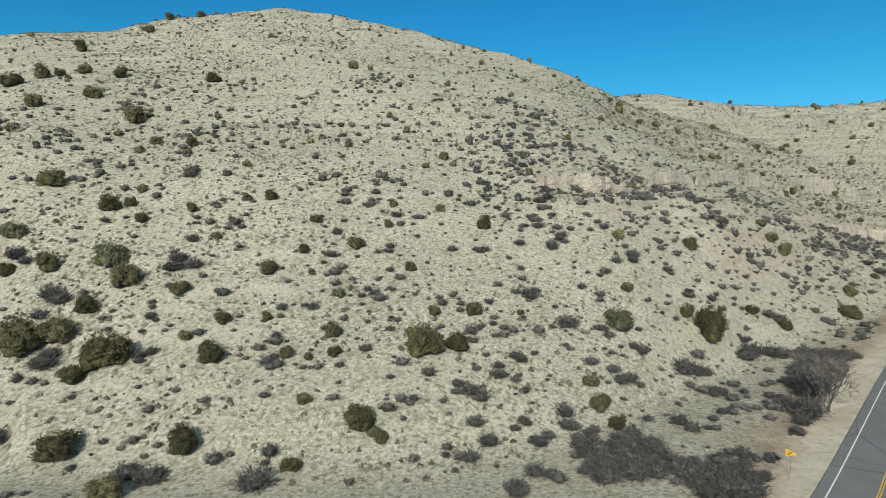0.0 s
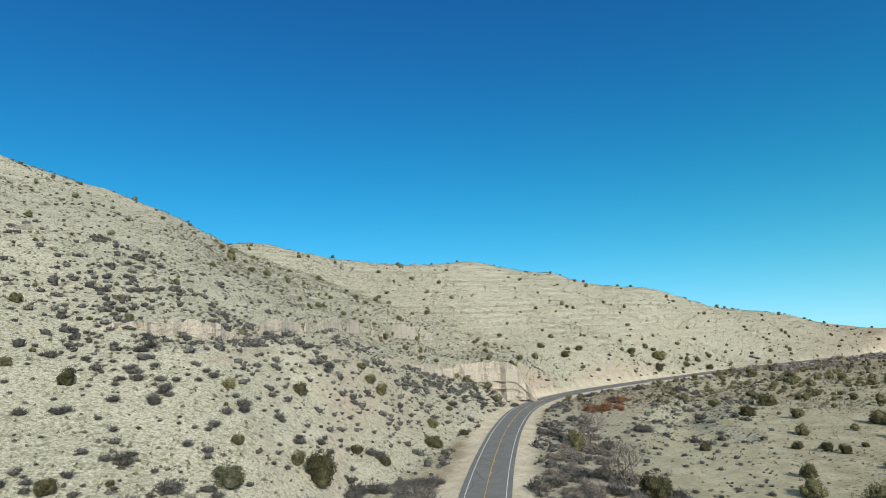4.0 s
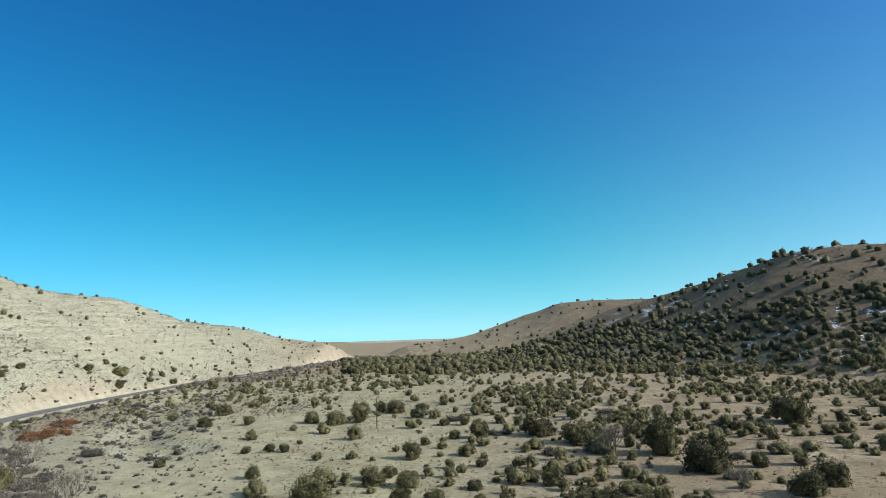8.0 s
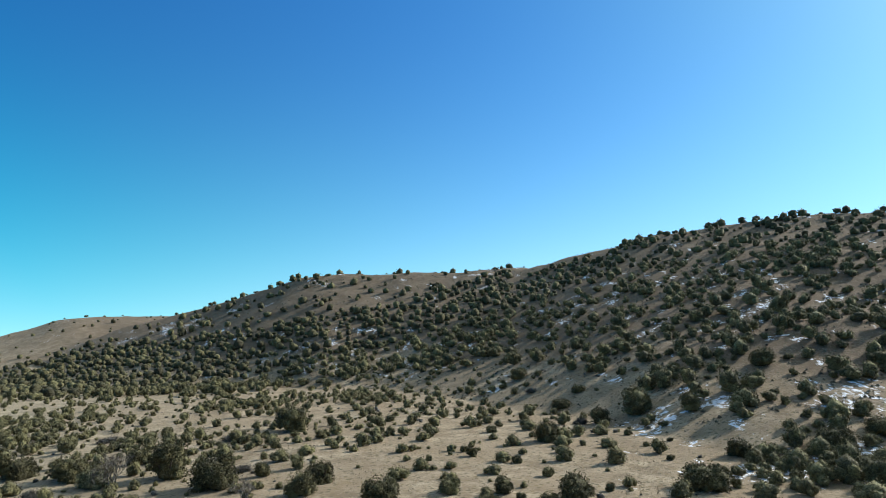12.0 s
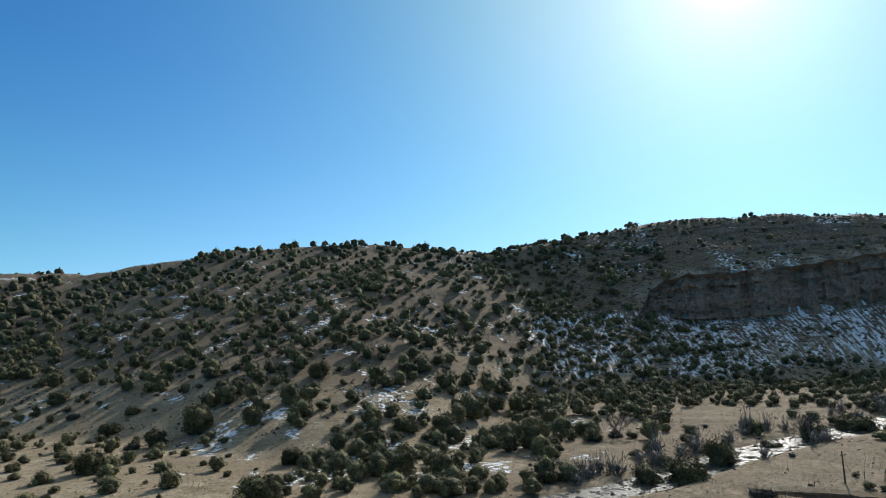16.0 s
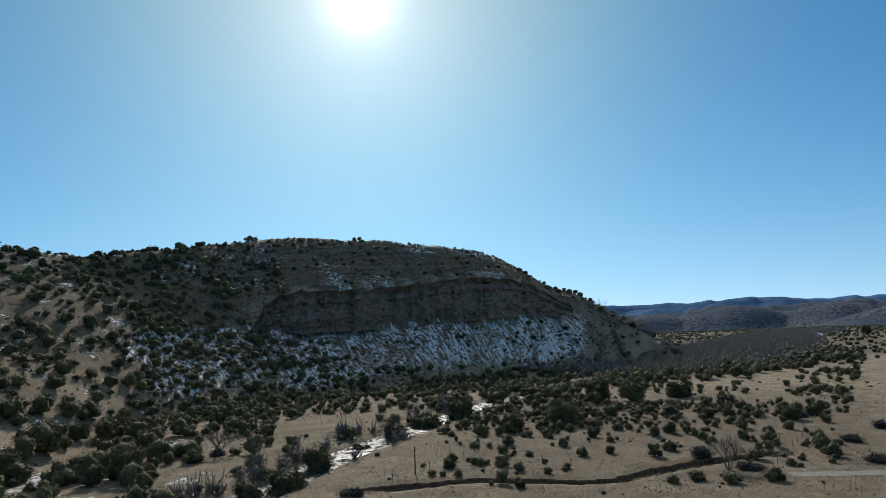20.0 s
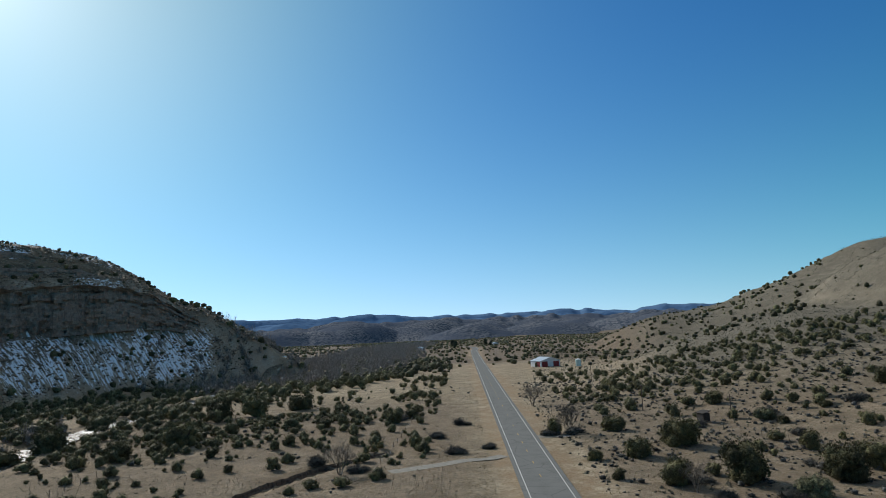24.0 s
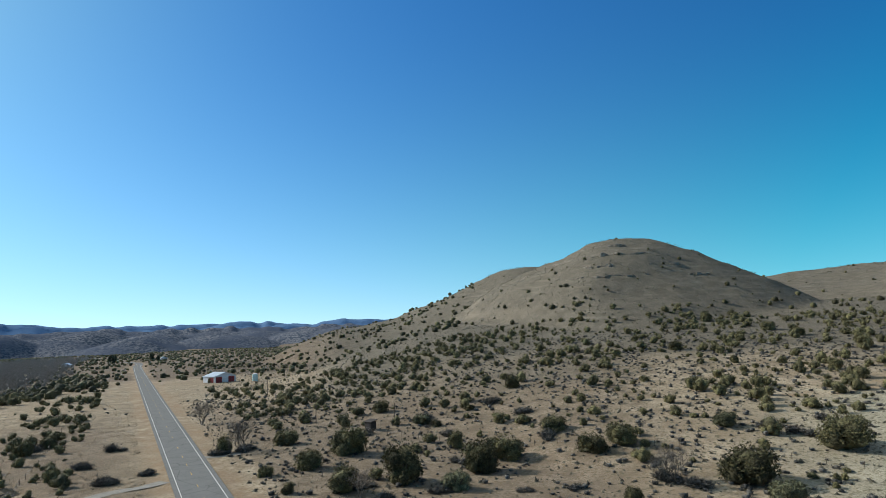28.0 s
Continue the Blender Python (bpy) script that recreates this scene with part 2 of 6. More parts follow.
def hill_height(rows, b, d):
    tab = np.array(rows, float)
    bb = b if tab[0, 0] >= 0 else np.where(b > 180, b - 360, b)
    at = np.clip(bb, tab[0, 0], tab[-1, 0])
    grid = np.arange(tab[0, 0] - 6, tab[-1, 0] + 6, 0.25)
    bell = np.exp(-0.5 * (np.arange(-12, 13) * 0.25 / 1.1) ** 2)
    bell /= bell.sum()
    cols = []
    for i in range(1, 9):
        v = np.interp(grid, tab[:, 0], tab[:, i])
        v = np.concatenate([np.full(12, v[0]), v, np.full(12, v[-1])])
        cols.append(np.interp(at, grid, np.convolve(v, bell, "valid")))
    d0, z0, d1, z1, d2, z2, d3, z3 = cols
    z = np.where(d < d0, z0 - (d0 - d) * 0.4, 0.0)
    for da, za, db, zb in ((d0, z0, d1, z1), (d1, z1, d2, z2), (d2, z2, d3, z3)):
        m = (d >= da) & (d < db)
        z = np.where(m, za + (zb - za) * (d - da) / (db - da), z)
    back = np.maximum(0, d - d3)
    z = np.where(d >= d3, z3 - 0.06 * back - 0.0006 * back ** 2, z)
    out = np.maximum(tab[0, 0] - bb, bb - tab[-1, 0])
    return np.maximum(z - (np.maximum(0, out) ** 2 / (np.abs(out) + 3)) * np.minimum(d, 600) * 0.013, -60)


def height(x, y):
    """Height of the ground at each place."""
    x, y = np.asarray(x, float), np.asarray(y, float)
    d = np.hypot(x, y)
    b = np.degrees(np.arctan2(x, y)) % 360
    z = floor_height(x, y, b, d)
    top = np.full(x.shape, -60.0)
    wob = b + 0.5 * fbm(x, y, 70, 2, 21)
    wd = d + (4.0 * fbm(x, y, 55, 3, 25)) * step(60, 130, d)
    for name, rows in HILLS.items():
        top = smax(top, hill_height(rows, wob, wd), 5.0)
    hill = step(1.0, 14.0, top - z)
    z = smax(z, top, 2.5)
    # gullies and ledges
    z = z + hill * (1.2 * fbm(x, y, 46, 4, 31) + 0.25 * fbm(x, y, 7, 2, 33))
    lay = z / 6.5 + 0.25 * fbm(x, y, 120, 2, 35)
    mesa = step(160, 172, b) * (1 - step(205, 210, b)) * step(48, 56, z)
    z = z + hill * (0.3 + 1.5 * mesa + 0.7 * step(256, 264, b) * (1 - step(288, 294, b)) * step(36, 46, z)) * (np.abs((lay % 1.0) - 0.5) * 2 - 0.5) * (0.6 + 0.5 * vnoise(x, y, 90, 37))
    # far country
    far = step(900, 1700, d)
    z = z * (1 - far) + far * (np.minimum(z, 30) + 10 * fbm(x, y, 600, 3, 41) * step(1500, 2500, d))
    # road bed, creek, wash
    r = off_line(x, y, road_fine)
    bed = 1 - step(5.5, 16.0, r)
    z = z * (1 - bed) + bed * (road_level(x, y) - 0.12 - 0.25 * step(4.6, 8, r))
    c = off_line(x, y, creek_line)
    z = z - 2.3 * (1 - step(1.8, 6.4, c + 1.3 * vnoise(x, y, 11, 51)))
    z = z - 1.1 * (1 - step(1.0, 2.8, off_line(x, y, wash_line) + 0.7 * vnoise(x, y, 4, 52)))
    e = off_line(x, y, east_creek)
    z = z - 2.2 * (1 - step(3.0, 13.0, e + 3.5 * vnoise(x, y, 13, 53)))
    return z


def road_level(x, y):
    d = np.hypot(x, y)
    west = step(0, 60, -x)
    return -0.011 * np.maximum(0, d - 520) * (1 - west)


def ground_z(x, y):
    return float(height(np.array([x]), np.array([y]))[0])


# ---- materials ----
def material(name):
    m = bpy.data.materials.new(name)
    m.use_nodes = True
    return m, m.node_tree.nodes, m.node_tree.links, m.node_tree.nodes["Principled BSDF"]


def add(nodes, kind, **values):
    n = nodes.new(kind)
    for k, v in values.items():
        if k in n.inputs:
            n.inputs[k].default_value = v
    return n


def mixed(nodes, links, fac, a, b):
    """A colour mix; fac, a and b are sockets or values."""
    n = nodes.new("ShaderNodeMix")
    n.data_type = "RGBA"
    for sock, v in ((n.inputs[0], fac), (n.inputs[6], a), (n.inputs[7], b)):
        if isinstance(v, bpy.types.NodeSocket):
            links.new(v, sock)
        elif isinstance(v, tuple):
            sock.default_value = (*v, 1)
        else:
            sock.default_value = v
    return n.outputs[2]


def noise_at(nodes, links, scale, detail=4, rough=0.6, lo=0.35, hi=0.65, coords=None):
    n = add(nodes, "ShaderNodeTexNoise", Scale=scale, Detail=detail, Roughness=rough)
    if coords is None:
        coords = nodes.new("ShaderNodeNewGeometry").outputs["Position"]
    links.new(coords, n.inputs["Vector"])
    r = nodes.new("ShaderNodeMapRange")
    r.inputs[1].default_value, r.inputs[2].default_value = lo, hi
    links.new(n.outputs[0], r.inputs[0])
    return r.outputs[0]


def plain(name, colour, dark=None, scale=3.0, roughness=0.8, metallic=0.0, bump=0.0, by_object=0.0):
    m, n, l, p = material(name)
    dark = dark or tuple(0.6 * c for c in colour)
    col = mixed(n, l, noise_at(n, l, scale), dark, colour)
    if by_object:
        info = n.new("ShaderNodeObjectInfo")
        col2 = n.new("ShaderNodeHueSaturation")
        r = n.new("ShaderNodeMapRange")
        r.inputs[3].default_value, r.inputs[4].default_value = 1 - by_object, 1 + by_object
        l.new(info.outputs["Random"], r.inputs[0])
        l.new(r.outputs[0], col2.inputs["Value"])
        l.new(col, col2.inputs["Color"])
        col = col2.outputs[0]
    l.new(col, p.inputs["Base Color"])
    p.inputs["Roughness"].default_value, p.inputs["Metallic"].default_value = roughness, metallic
    if bump:
        b = add(n, "ShaderNodeBump", Strength=bump)
        l.new(noise_at(n, l, scale * 4), b.inputs["Height"])
        l.new(b.outputs[0], p.inputs["Normal"])
    return m


def foliage(name, light, dark, spread=0.25, islands=True):
    """Leaves or twigs: a colour that differs from clump to clump and from plant to plant."""
    m, n, l, p = material(name)
    geo, info = n.new("ShaderNodeNewGeometry"), n.new("ShaderNodeObjectInfo")
    col = mixed(n, l, geo.outputs["Random Per Island"], dark, light)
    h = n.new("ShaderNodeHueSaturation")
    r = n.new("ShaderNodeMapRange")
    r.inputs[3].default_value, r.inputs[4].default_value = 1 - spread, 1 + spread
    l.new(info.outputs["Random"], r.inputs[0])
    patch = noise_at(n, l, 0.16, 2, 0.5, 0.3, 0.7)
    r2 = n.new("ShaderNodeMapRange")
    r2.inputs[3].default_value, r2.inputs[4].default_value = 1 - 0.6 * spread, 1 + 0.6 * spread
    l.new(patch, r2.inputs[0])
    mul = n.new("ShaderNodeMath")
    mul.operation = "MULTIPLY"
    l.new(r.outputs[0], mul.inputs[0])
    l.new(r2.outputs[0], mul.inputs[1])
    l.new(mul.outputs[0], h.inputs["Value"])
    l.new(col, h.inputs["Color"])
    tips = mixed(n, l, noise_at(n, l, 2.6, 4, 0.7, 0.36, 0.62), (0.6, 0.6, 0.6), (1.5, 1.5, 1.5))
    leafy = n.new("ShaderNodeVectorMath")
    leafy.operation = "MULTIPLY"
    l.new(h.outputs[0], leafy.inputs[0])
    l.new(tips, leafy.inputs[1])
    l.new(leafy.outputs[0], p.inputs["Base Color"])
    b = add(n, "ShaderNodeBump", Strength=0.9, Distance=0.35)
    l.new(noise_at(n, l, 2.6, 4, 0.7, 0.3, 0.7), b.inputs["Height"])
    l.new(b.outputs[0], p.inputs["Normal"])
    p.inputs["Roughness"].default_value = 0.75
    p.inputs["Specular IOR Level"].default_value = 0.25
    return m


def ground_material():
    m, n, l, p = material("desert_ground")
    att = {}
    for key in ("gravel", "snow", "dirt", "rock", "dark", "brush", "grey", "strata", "sand", "talus", "olive"):
        a = n.new("ShaderNodeAttribute")
        a.attribute_name = key
        att[key] = a.outputs["Fac"]
    fine, mid, wide = noise_at(n, l, 2.2, 5, 0.7), noise_at(n, l, 0.14, 7, 0.72, 0.4, 0.62), noise_at(n, l, 0.022, 6, 0.7, 0.45, 0.62)
    some_fine = noise_at(n, l, 1.1, 6, 0.75, 0.5, 0.72)
    grass = mixed(n, l, mid, (0.245, 0.19, 0.132), (0.49, 0.405, 0.295))
    grass = mixed(n, l, some_fine, grass, (0.19, 0.148, 0.092))
    grass = mixed(n, l, wide, grass, mixed(n, l, some_fine, (0.31, 0.24, 0.165), (0.215, 0.168, 0.118)))
    gravel = mixed(n, l, fine, (0.22, 0.208, 0.15), (0.58, 0.55, 0.43))
    gravel = mixed(n, l, wide, gravel, mixed(n, l, fine, (0.30, 0.282, 0.205), (0.60, 0.565, 0.44)))
    stones = noise_at(n, l, 6.0, 3, 0.6, 0.62, 0.68)
    gravel = mixed(n, l, stones, gravel, (0.66, 0.635, 0.54))
    cobbles = noise_at(n, l, 2.6, 4, 0.7, 0.60, 0.66)
    gravel = mixed(n, l, cobbles, gravel, (0.60, 0.57, 0.47))
    scrubby = noise_at(n, l, 0.09, 5, 0.7, 0.42, 0.62)
    sparse = n.new("ShaderNodeMath")
    sparse.operation = "MULTIPLY"
    l.new(noise_at(n, l, 0.9, 5, 0.75, 0.48, 0.60), sparse.inputs[0])
    l.new(scrubby, sparse.inputs[1])
    gravel = mixed(n, l, sparse.outputs[0], gravel, (0.27, 0.262, 0.175))
    tufts = noise_at(n, l, 1.5, 4, 0.6, 0.55, 0.61)
    gravel = mixed(n, l, tufts, gravel, (0.215, 0.21, 0.145))
    grass = mixed(n, l, tufts, grass, (0.25, 0.195, 0.115))
    col = mixed(n, l, att["gravel"], grass, gravel)
    # rock layers that crop out along the slopes, with dry plants along their feet
    layers = add(n, "ShaderNodeTexWave", Scale=0.085, Distortion=3.2, Detail=5.0)
    layers.inputs["Detail Scale"].default_value = 0.6
    layers.inputs["Detail Roughness"].default_value = 0.7
    layers.bands_direction = "Z"
    l.new(n.new("ShaderNodeNewGeometry").outputs["Position"], layers.inputs["Vector"])
    for a0, a1, size, least, most, tone in ((0.78, 0.95, 0.045, 0.50, 0.5, (0.62, 0.58, 0.48)), (0.35, 0.10, 0.06, 0.46, 0.6, (0.22, 0.21, 0.145))):
        line = n.new("ShaderNodeMapRange")
        line.inputs[1].default_value, line.inputs[2].default_value, line.inputs[4].default_value = a0, a1, most
        l.new(layers.outputs[1], line.inputs[0])
        shows = n.new("ShaderNodeMath")
        shows.operation = "MULTIPLY"
        l.new(line.outputs[0], shows.inputs[0])
        l.new(noise_at(n, l, size, 6, 0.75, least, least + 0.14), shows.inputs[1])
        lain = n.new("ShaderNodeMath")
        lain.operation = "MULTIPLY"
        l.new(shows.outputs[0], lain.inputs[0])
        l.new(att["strata"], lain.inputs[1])
        col = mixed(n, l, lain.outputs[0], col, tone)
    olive = mixed(n, l, some_fine, mixed(n, l, mid, (0.31, 0.285, 0.175), (0.50, 0.465, 0.31)), (0.22, 0.205, 0.125))
    col = mixed(n, l, att["olive"], col, olive)
    # brown soil of the slopes; also darkens the backlit southern floor
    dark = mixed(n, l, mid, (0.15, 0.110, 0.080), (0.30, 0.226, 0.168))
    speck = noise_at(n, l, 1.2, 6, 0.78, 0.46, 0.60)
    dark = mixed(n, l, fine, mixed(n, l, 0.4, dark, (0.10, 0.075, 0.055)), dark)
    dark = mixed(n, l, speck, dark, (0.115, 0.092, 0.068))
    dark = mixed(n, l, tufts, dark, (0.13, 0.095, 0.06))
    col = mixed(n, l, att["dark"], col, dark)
    grey = mixed(n, l, mid, (0.14, 0.120, 0.098), (0.245, 0.210, 0.173))
    grey = mixed(n, l, fine, mixed(n, l, 0.45, grey, (0.09, 0.08, 0.06)), grey)
    grey = mixed(n, l, stones, grey, (0.40, 0.36, 0.29))
    grey = mixed(n, l, speck, grey, (0.10, 0.092, 0.068))
    grey = mixed(n, l, tufts, grey, (0.10, 0.088, 0.066))
    col = mixed(n, l, att["grey"], col, grey)
    bands = add(n, "ShaderNodeTexWave", Scale=0.07, Distortion=4.5, Detail=5.0)
    bands.inputs["Detail Scale"].default_value = 0.5
    bands.bands_direction = "Z"
    l.new(n.new("ShaderNodeNewGeometry").outputs["Position"], bands.inputs["Vector"])
    bedrock = n.new("ShaderNodeMapRange")
    bedrock.inputs[1].default_value, bedrock.inputs[2].default_value, bedrock.inputs[4].default_value = 0.65, 0.95, 0.45
    l.new(bands.outputs[1], bedrock.inputs[0])
    seen = n.new("ShaderNodeMath")
    seen.operation = "MULTIPLY"
    outcrop = n.new("ShaderNodeMath")
    outcrop.operation = "MULTIPLY"
    l.new(noise_at(n, l, 0.03, 5, 0.65, 0.48, 0.66), outcrop.inputs[0])
    l.new(att["gravel"], outcrop.inputs[1])
    l.new(bedrock.outputs[0], seen.inputs[0])
    l.new(outcrop.outputs[0], seen.inputs[1])
    col = mixed(n, l, seen.outputs[0], col, (0.56, 0.51, 0.40))
    # low dry plants, too many to stand alone
    for size, least, most, tone, amount in ((0.47, 0.13, 0.20, (0.125, 0.115, 0.075), 0.9), (2.1, 0.12, 0.26, (0.16, 0.142, 0.095), 0.7)):
        cells = add(n, "ShaderNodeTexVoronoi", Scale=size)
        cells.voronoi_dimensions = "2D"
        l.new(n.new("ShaderNodeNewGeometry").outputs["Position"], cells.inputs["Vector"])
        ragged = n.new("ShaderNodeMath")
        ragged.operation = "MULTIPLY_ADD"
        ragged.inputs[1].default_value = 0.5
        l.new(noise_at(n, l, size * 1.1, 5, 0.75, 0.2, 0.8), ragged.inputs[0])
        l.new(cells.outputs["Distance"], ragged.inputs[2])
        spot = n.new("ShaderNodeMapRange")
        spot.inputs[1].default_value, spot.inputs[2].default_value, spot.inputs[3].default_value, spot.inputs[4].default_value = least + 0.22, most + 0.22, amount, 0.0
        l.new(ragged.outputs[0], spot.inputs[0])
        grown = n.new("ShaderNodeMath")
        grown.operation = "MULTIPLY"
        l.new(spot.outputs[0], grown.inputs[0])
        l.new(att["brush"], grown.inputs[1])
        col = mixed(n, l, grown.outputs[0], col, tone)
    dirt = mixed(n, l, fine, (0.22, 0.15, 0.092), (0.37, 0.262, 0.165))
    dirt = mixed(n, l, mid, dirt, grass)
    col = mixed(n, l, att["dirt"], col, dirt)
    sand = mixed(n, l, mid, (0.52, 0.45, 0.33), (0.68, 0.61, 0.47))
    sand = mixed(n, l, some_fine, sand, (0.36, 0.30, 0.20))
    col = mixed(n, l, att["sand"], col, sand)
    rock = mixed(n, l, noise_at(n, l, 0.8, 5), (0.30, 0.23, 0.17), (0.46, 0.40, 0.31))
    col = mixed(n, l, att["rock"], col, rock)
    gap = n.new("ShaderNodeMath")
    gap.operation = "MULTIPLY"
    fill = n.new("ShaderNodeMath")
    fill.operation = "MULTIPLY_ADD"
    fill.inputs[1].default_value = 0.35
    l.new(att["snow"], fill.inputs[0])
    # snow on the talus lies in chutes that run down the slope
    place = n.new("ShaderNodeSeparateXYZ")
    l.new(n.new("ShaderNodeNewGeometry").outputs["Position"], place.inputs[0])
    chute = n.new("ShaderNodeCombineXYZ")
    for sock, (fx, fy) in zip(chute.inputs, ((0.75, 0.20), (0.06, 0.16))):
        across = n.new("ShaderNodeMath")
        across.operation = "MULTIPLY"
        across.inputs[1].default_value = fx
        l.new(place.outputs["X"], across.inputs[0])
        along = n.new("ShaderNodeMath")
        along.operation = "MULTIPLY_ADD"
        along.inputs[1].default_value = fy
        l.new(place.outputs["Y"], along.inputs[0])
        l.new(across.outputs[0], along.inputs[2])
        l.new(along.outputs[0], sock)
    runs = noise_at(n, l, 1.0, 6, 0.72, 0.0, 1.0, chute.outputs[0])
    drift = n.new("ShaderNodeMix")
    l.new(att["talus"], drift.inputs[0])
    l.new(noise_at(n, l, 0.5, 6, 0.7, 0.0, 1.0), drift.inputs[2])
    l.new(runs, drift.inputs[3])
    l.new(drift.outputs[0], fill.inputs[2])
    lies = n.new("ShaderNodeMapRange")
    lies.inputs[1].default_value, lies.inputs[2].default_value = 0.645, 0.68
    l.new(fill.outputs[0], lies.inputs[0])
    some = n.new("ShaderNodeMapRange")
    some.inputs[1].default_value, some.inputs[2].default_value = 0.02, 0.1
    l.new(att["snow"], some.inputs[0])
    l.new(some.outputs[0], gap.inputs[0])
    l.new(lies.outputs[0], gap.inputs[1])
    col = mixed(n, l, gap.outputs[0], col, (0.82, 0.85, 0.90))
    l.new(col, p.inputs["Base Color"])
    p.inputs["Roughness"].default_value = 0.95
    p.inputs["Specular IOR Level"].default_value = 0.1
    b = add(n, "ShaderNodeBump", Strength=0.6, Distance=0.12)
    l.new(noise_at(n, l, 5.0, 5, 0.75), b.inputs["Height"])
    l.new(b.outputs[0], p.inputs["Normal"])
    return m


M_GROUND = ground_material()
def asphalt_material():
    m, n, l, p = material("asphalt")
    pos = n.new("ShaderNodeNewGeometry").outputs["Position"]
    col = mixed(n, l, noise_at(n, l, 0.25, 4), (0.115, 0.116, 0.112), (0.165, 0.166, 0.16))
    col = mixed(n, l, noise_at(n, l, 9.0, 3), col, (0.19, 0.19, 0.183))
    v = add(n, "ShaderNodeTexVoronoi", Scale=0.11)
    v.feature = "DISTANCE_TO_EDGE"
    l.new(pos, v.inputs["Vector"])
    r = n.new("ShaderNodeMapRange")
    r.inputs[1].default_value, r.inputs[2].default_value, r.inputs[3].default_value, r.inputs[4].default_value = 0.004, 0.012, 0.35, 0.0
    l.new(v.outputs["Distance"], r.inputs[0])
    col = mixed(n, l, r.outputs[0], col, (0.035, 0.035, 0.035))
    l.new(col, p.inputs["Base Color"])
    p.inputs["Roughness"].default_value = 0.95
    p.inputs["Specular IOR Level"].default_value = 0.1
    return m


M_PAINT = plain("road_paint_white", (0.75, 0.74, 0.70), (0.45, 0.44, 0.42), 2.5, 0.7)
M_ASPHALT = asphalt_material()
M_TURNOUT = plain("worn_gravelly_tarmac", (0.27, 0.25, 0.215), (0.19, 0.175, 0.15), 1.2, 0.95)
M_YELLOW = plain("road_paint_yellow", (0.70, 0.42, 0.05), (0.45, 0.28, 0.06), 2.5, 0.7)
M_JUNIPER = foliage("juniper_leaves", (0.185, 0.172, 0.08), (0.068, 0.063, 0.034), 0.38)
M_SAGE = foliage("sage_leaves", (0.22, 0.22, 0.125), (0.10, 0.105, 0.06))
M_TWIG = foliage("grey_twigs", (0.185, 0.178, 0.160), (0.066, 0.063, 0.057))
M_PALE_TWIG = foliage("pale_twigs", (0.30, 0.265, 0.225), (0.14, 0.122, 0.102))
M_YUCCA = foliage("yucca_blades", (0.36, 0.35, 0.08), (0.16, 0.18, 0.05))
M_ROCK = foliage("talus_rock", (0.30, 0.225, 0.16), (0.15, 0.11, 0.08), 0.2)
M_BANK = plain("dark_bank_soil", (0.15, 0.10, 0.065), (0.06, 0.042, 0.03), 1.5, 0.95, 0.0, 0.5)
M_MEADOW = foliage("meadow_blades", (0.52, 0.43, 0.31), (0.33, 0.265, 0.185), 0.2)
M_BOSQUE = foliage("bare_cottonwood_twigs", (0.36, 0.325, 0.29), (0.20, 0.175, 0.152), 0.25)
M_STRAW = foliage("dry_grass", (0.45, 0.375, 0.24), (0.26, 0.21, 0.13))
M_RED = foliage("red_willow_twigs", (0.33, 0.165, 0.08), (0.2, 0.095, 0.05))
M_TUFT = foliage("dry_tuft_blades", (0.30, 0.245, 0.165), (0.15, 0.12, 0.08), 0.3)
M_MOUND = foliage("dry_mound_twigs", (0.215, 0.198, 0.145), (0.10, 0.092, 0.068), 0.35)
M_BARK = plain("bark", (0.16, 0.125, 0.095), (0.07, 0.055, 0.045), 6.0, 0.9)


# ---- mesh helpers ----
def mesh_of(name, verts, faces, mat, smooth=False):
    me = bpy.data.meshes.new(name)
    if isinstance(faces, np.ndarray):
        k = faces.shape[1]
        me.vertices.add(len(verts))
        me.vertices.foreach_set("co", np.asarray(verts, np.float32).ravel())
        me.loops.add(faces.size)
        me.loops.foreach_set("vertex_index", faces.astype(np.int32).ravel())
        me.polygons.add(len(faces))
        me.polygons.foreach_set("loop_start", np.arange(0, faces.size, k, dtype=np.int32))
        me.update(calc_edges=True)
    else:
        me.from_pydata([tuple(v) for v in verts], [], faces)
    if mat:
        me.materials.append(mat)
    me.polygons.foreach_set("use_smooth", np.full(len(me.polygons), smooth))
    me.update()
    return me


def part(name, bm, mat, parent, label=""):
    me = bpy.data.meshes.new(name)
    bm.to_mesh(me)
    bm.free()
    me.materials.append(mat)
    ob = new(name, me)
    ob.parent = parent
    return tagged(ob, label)


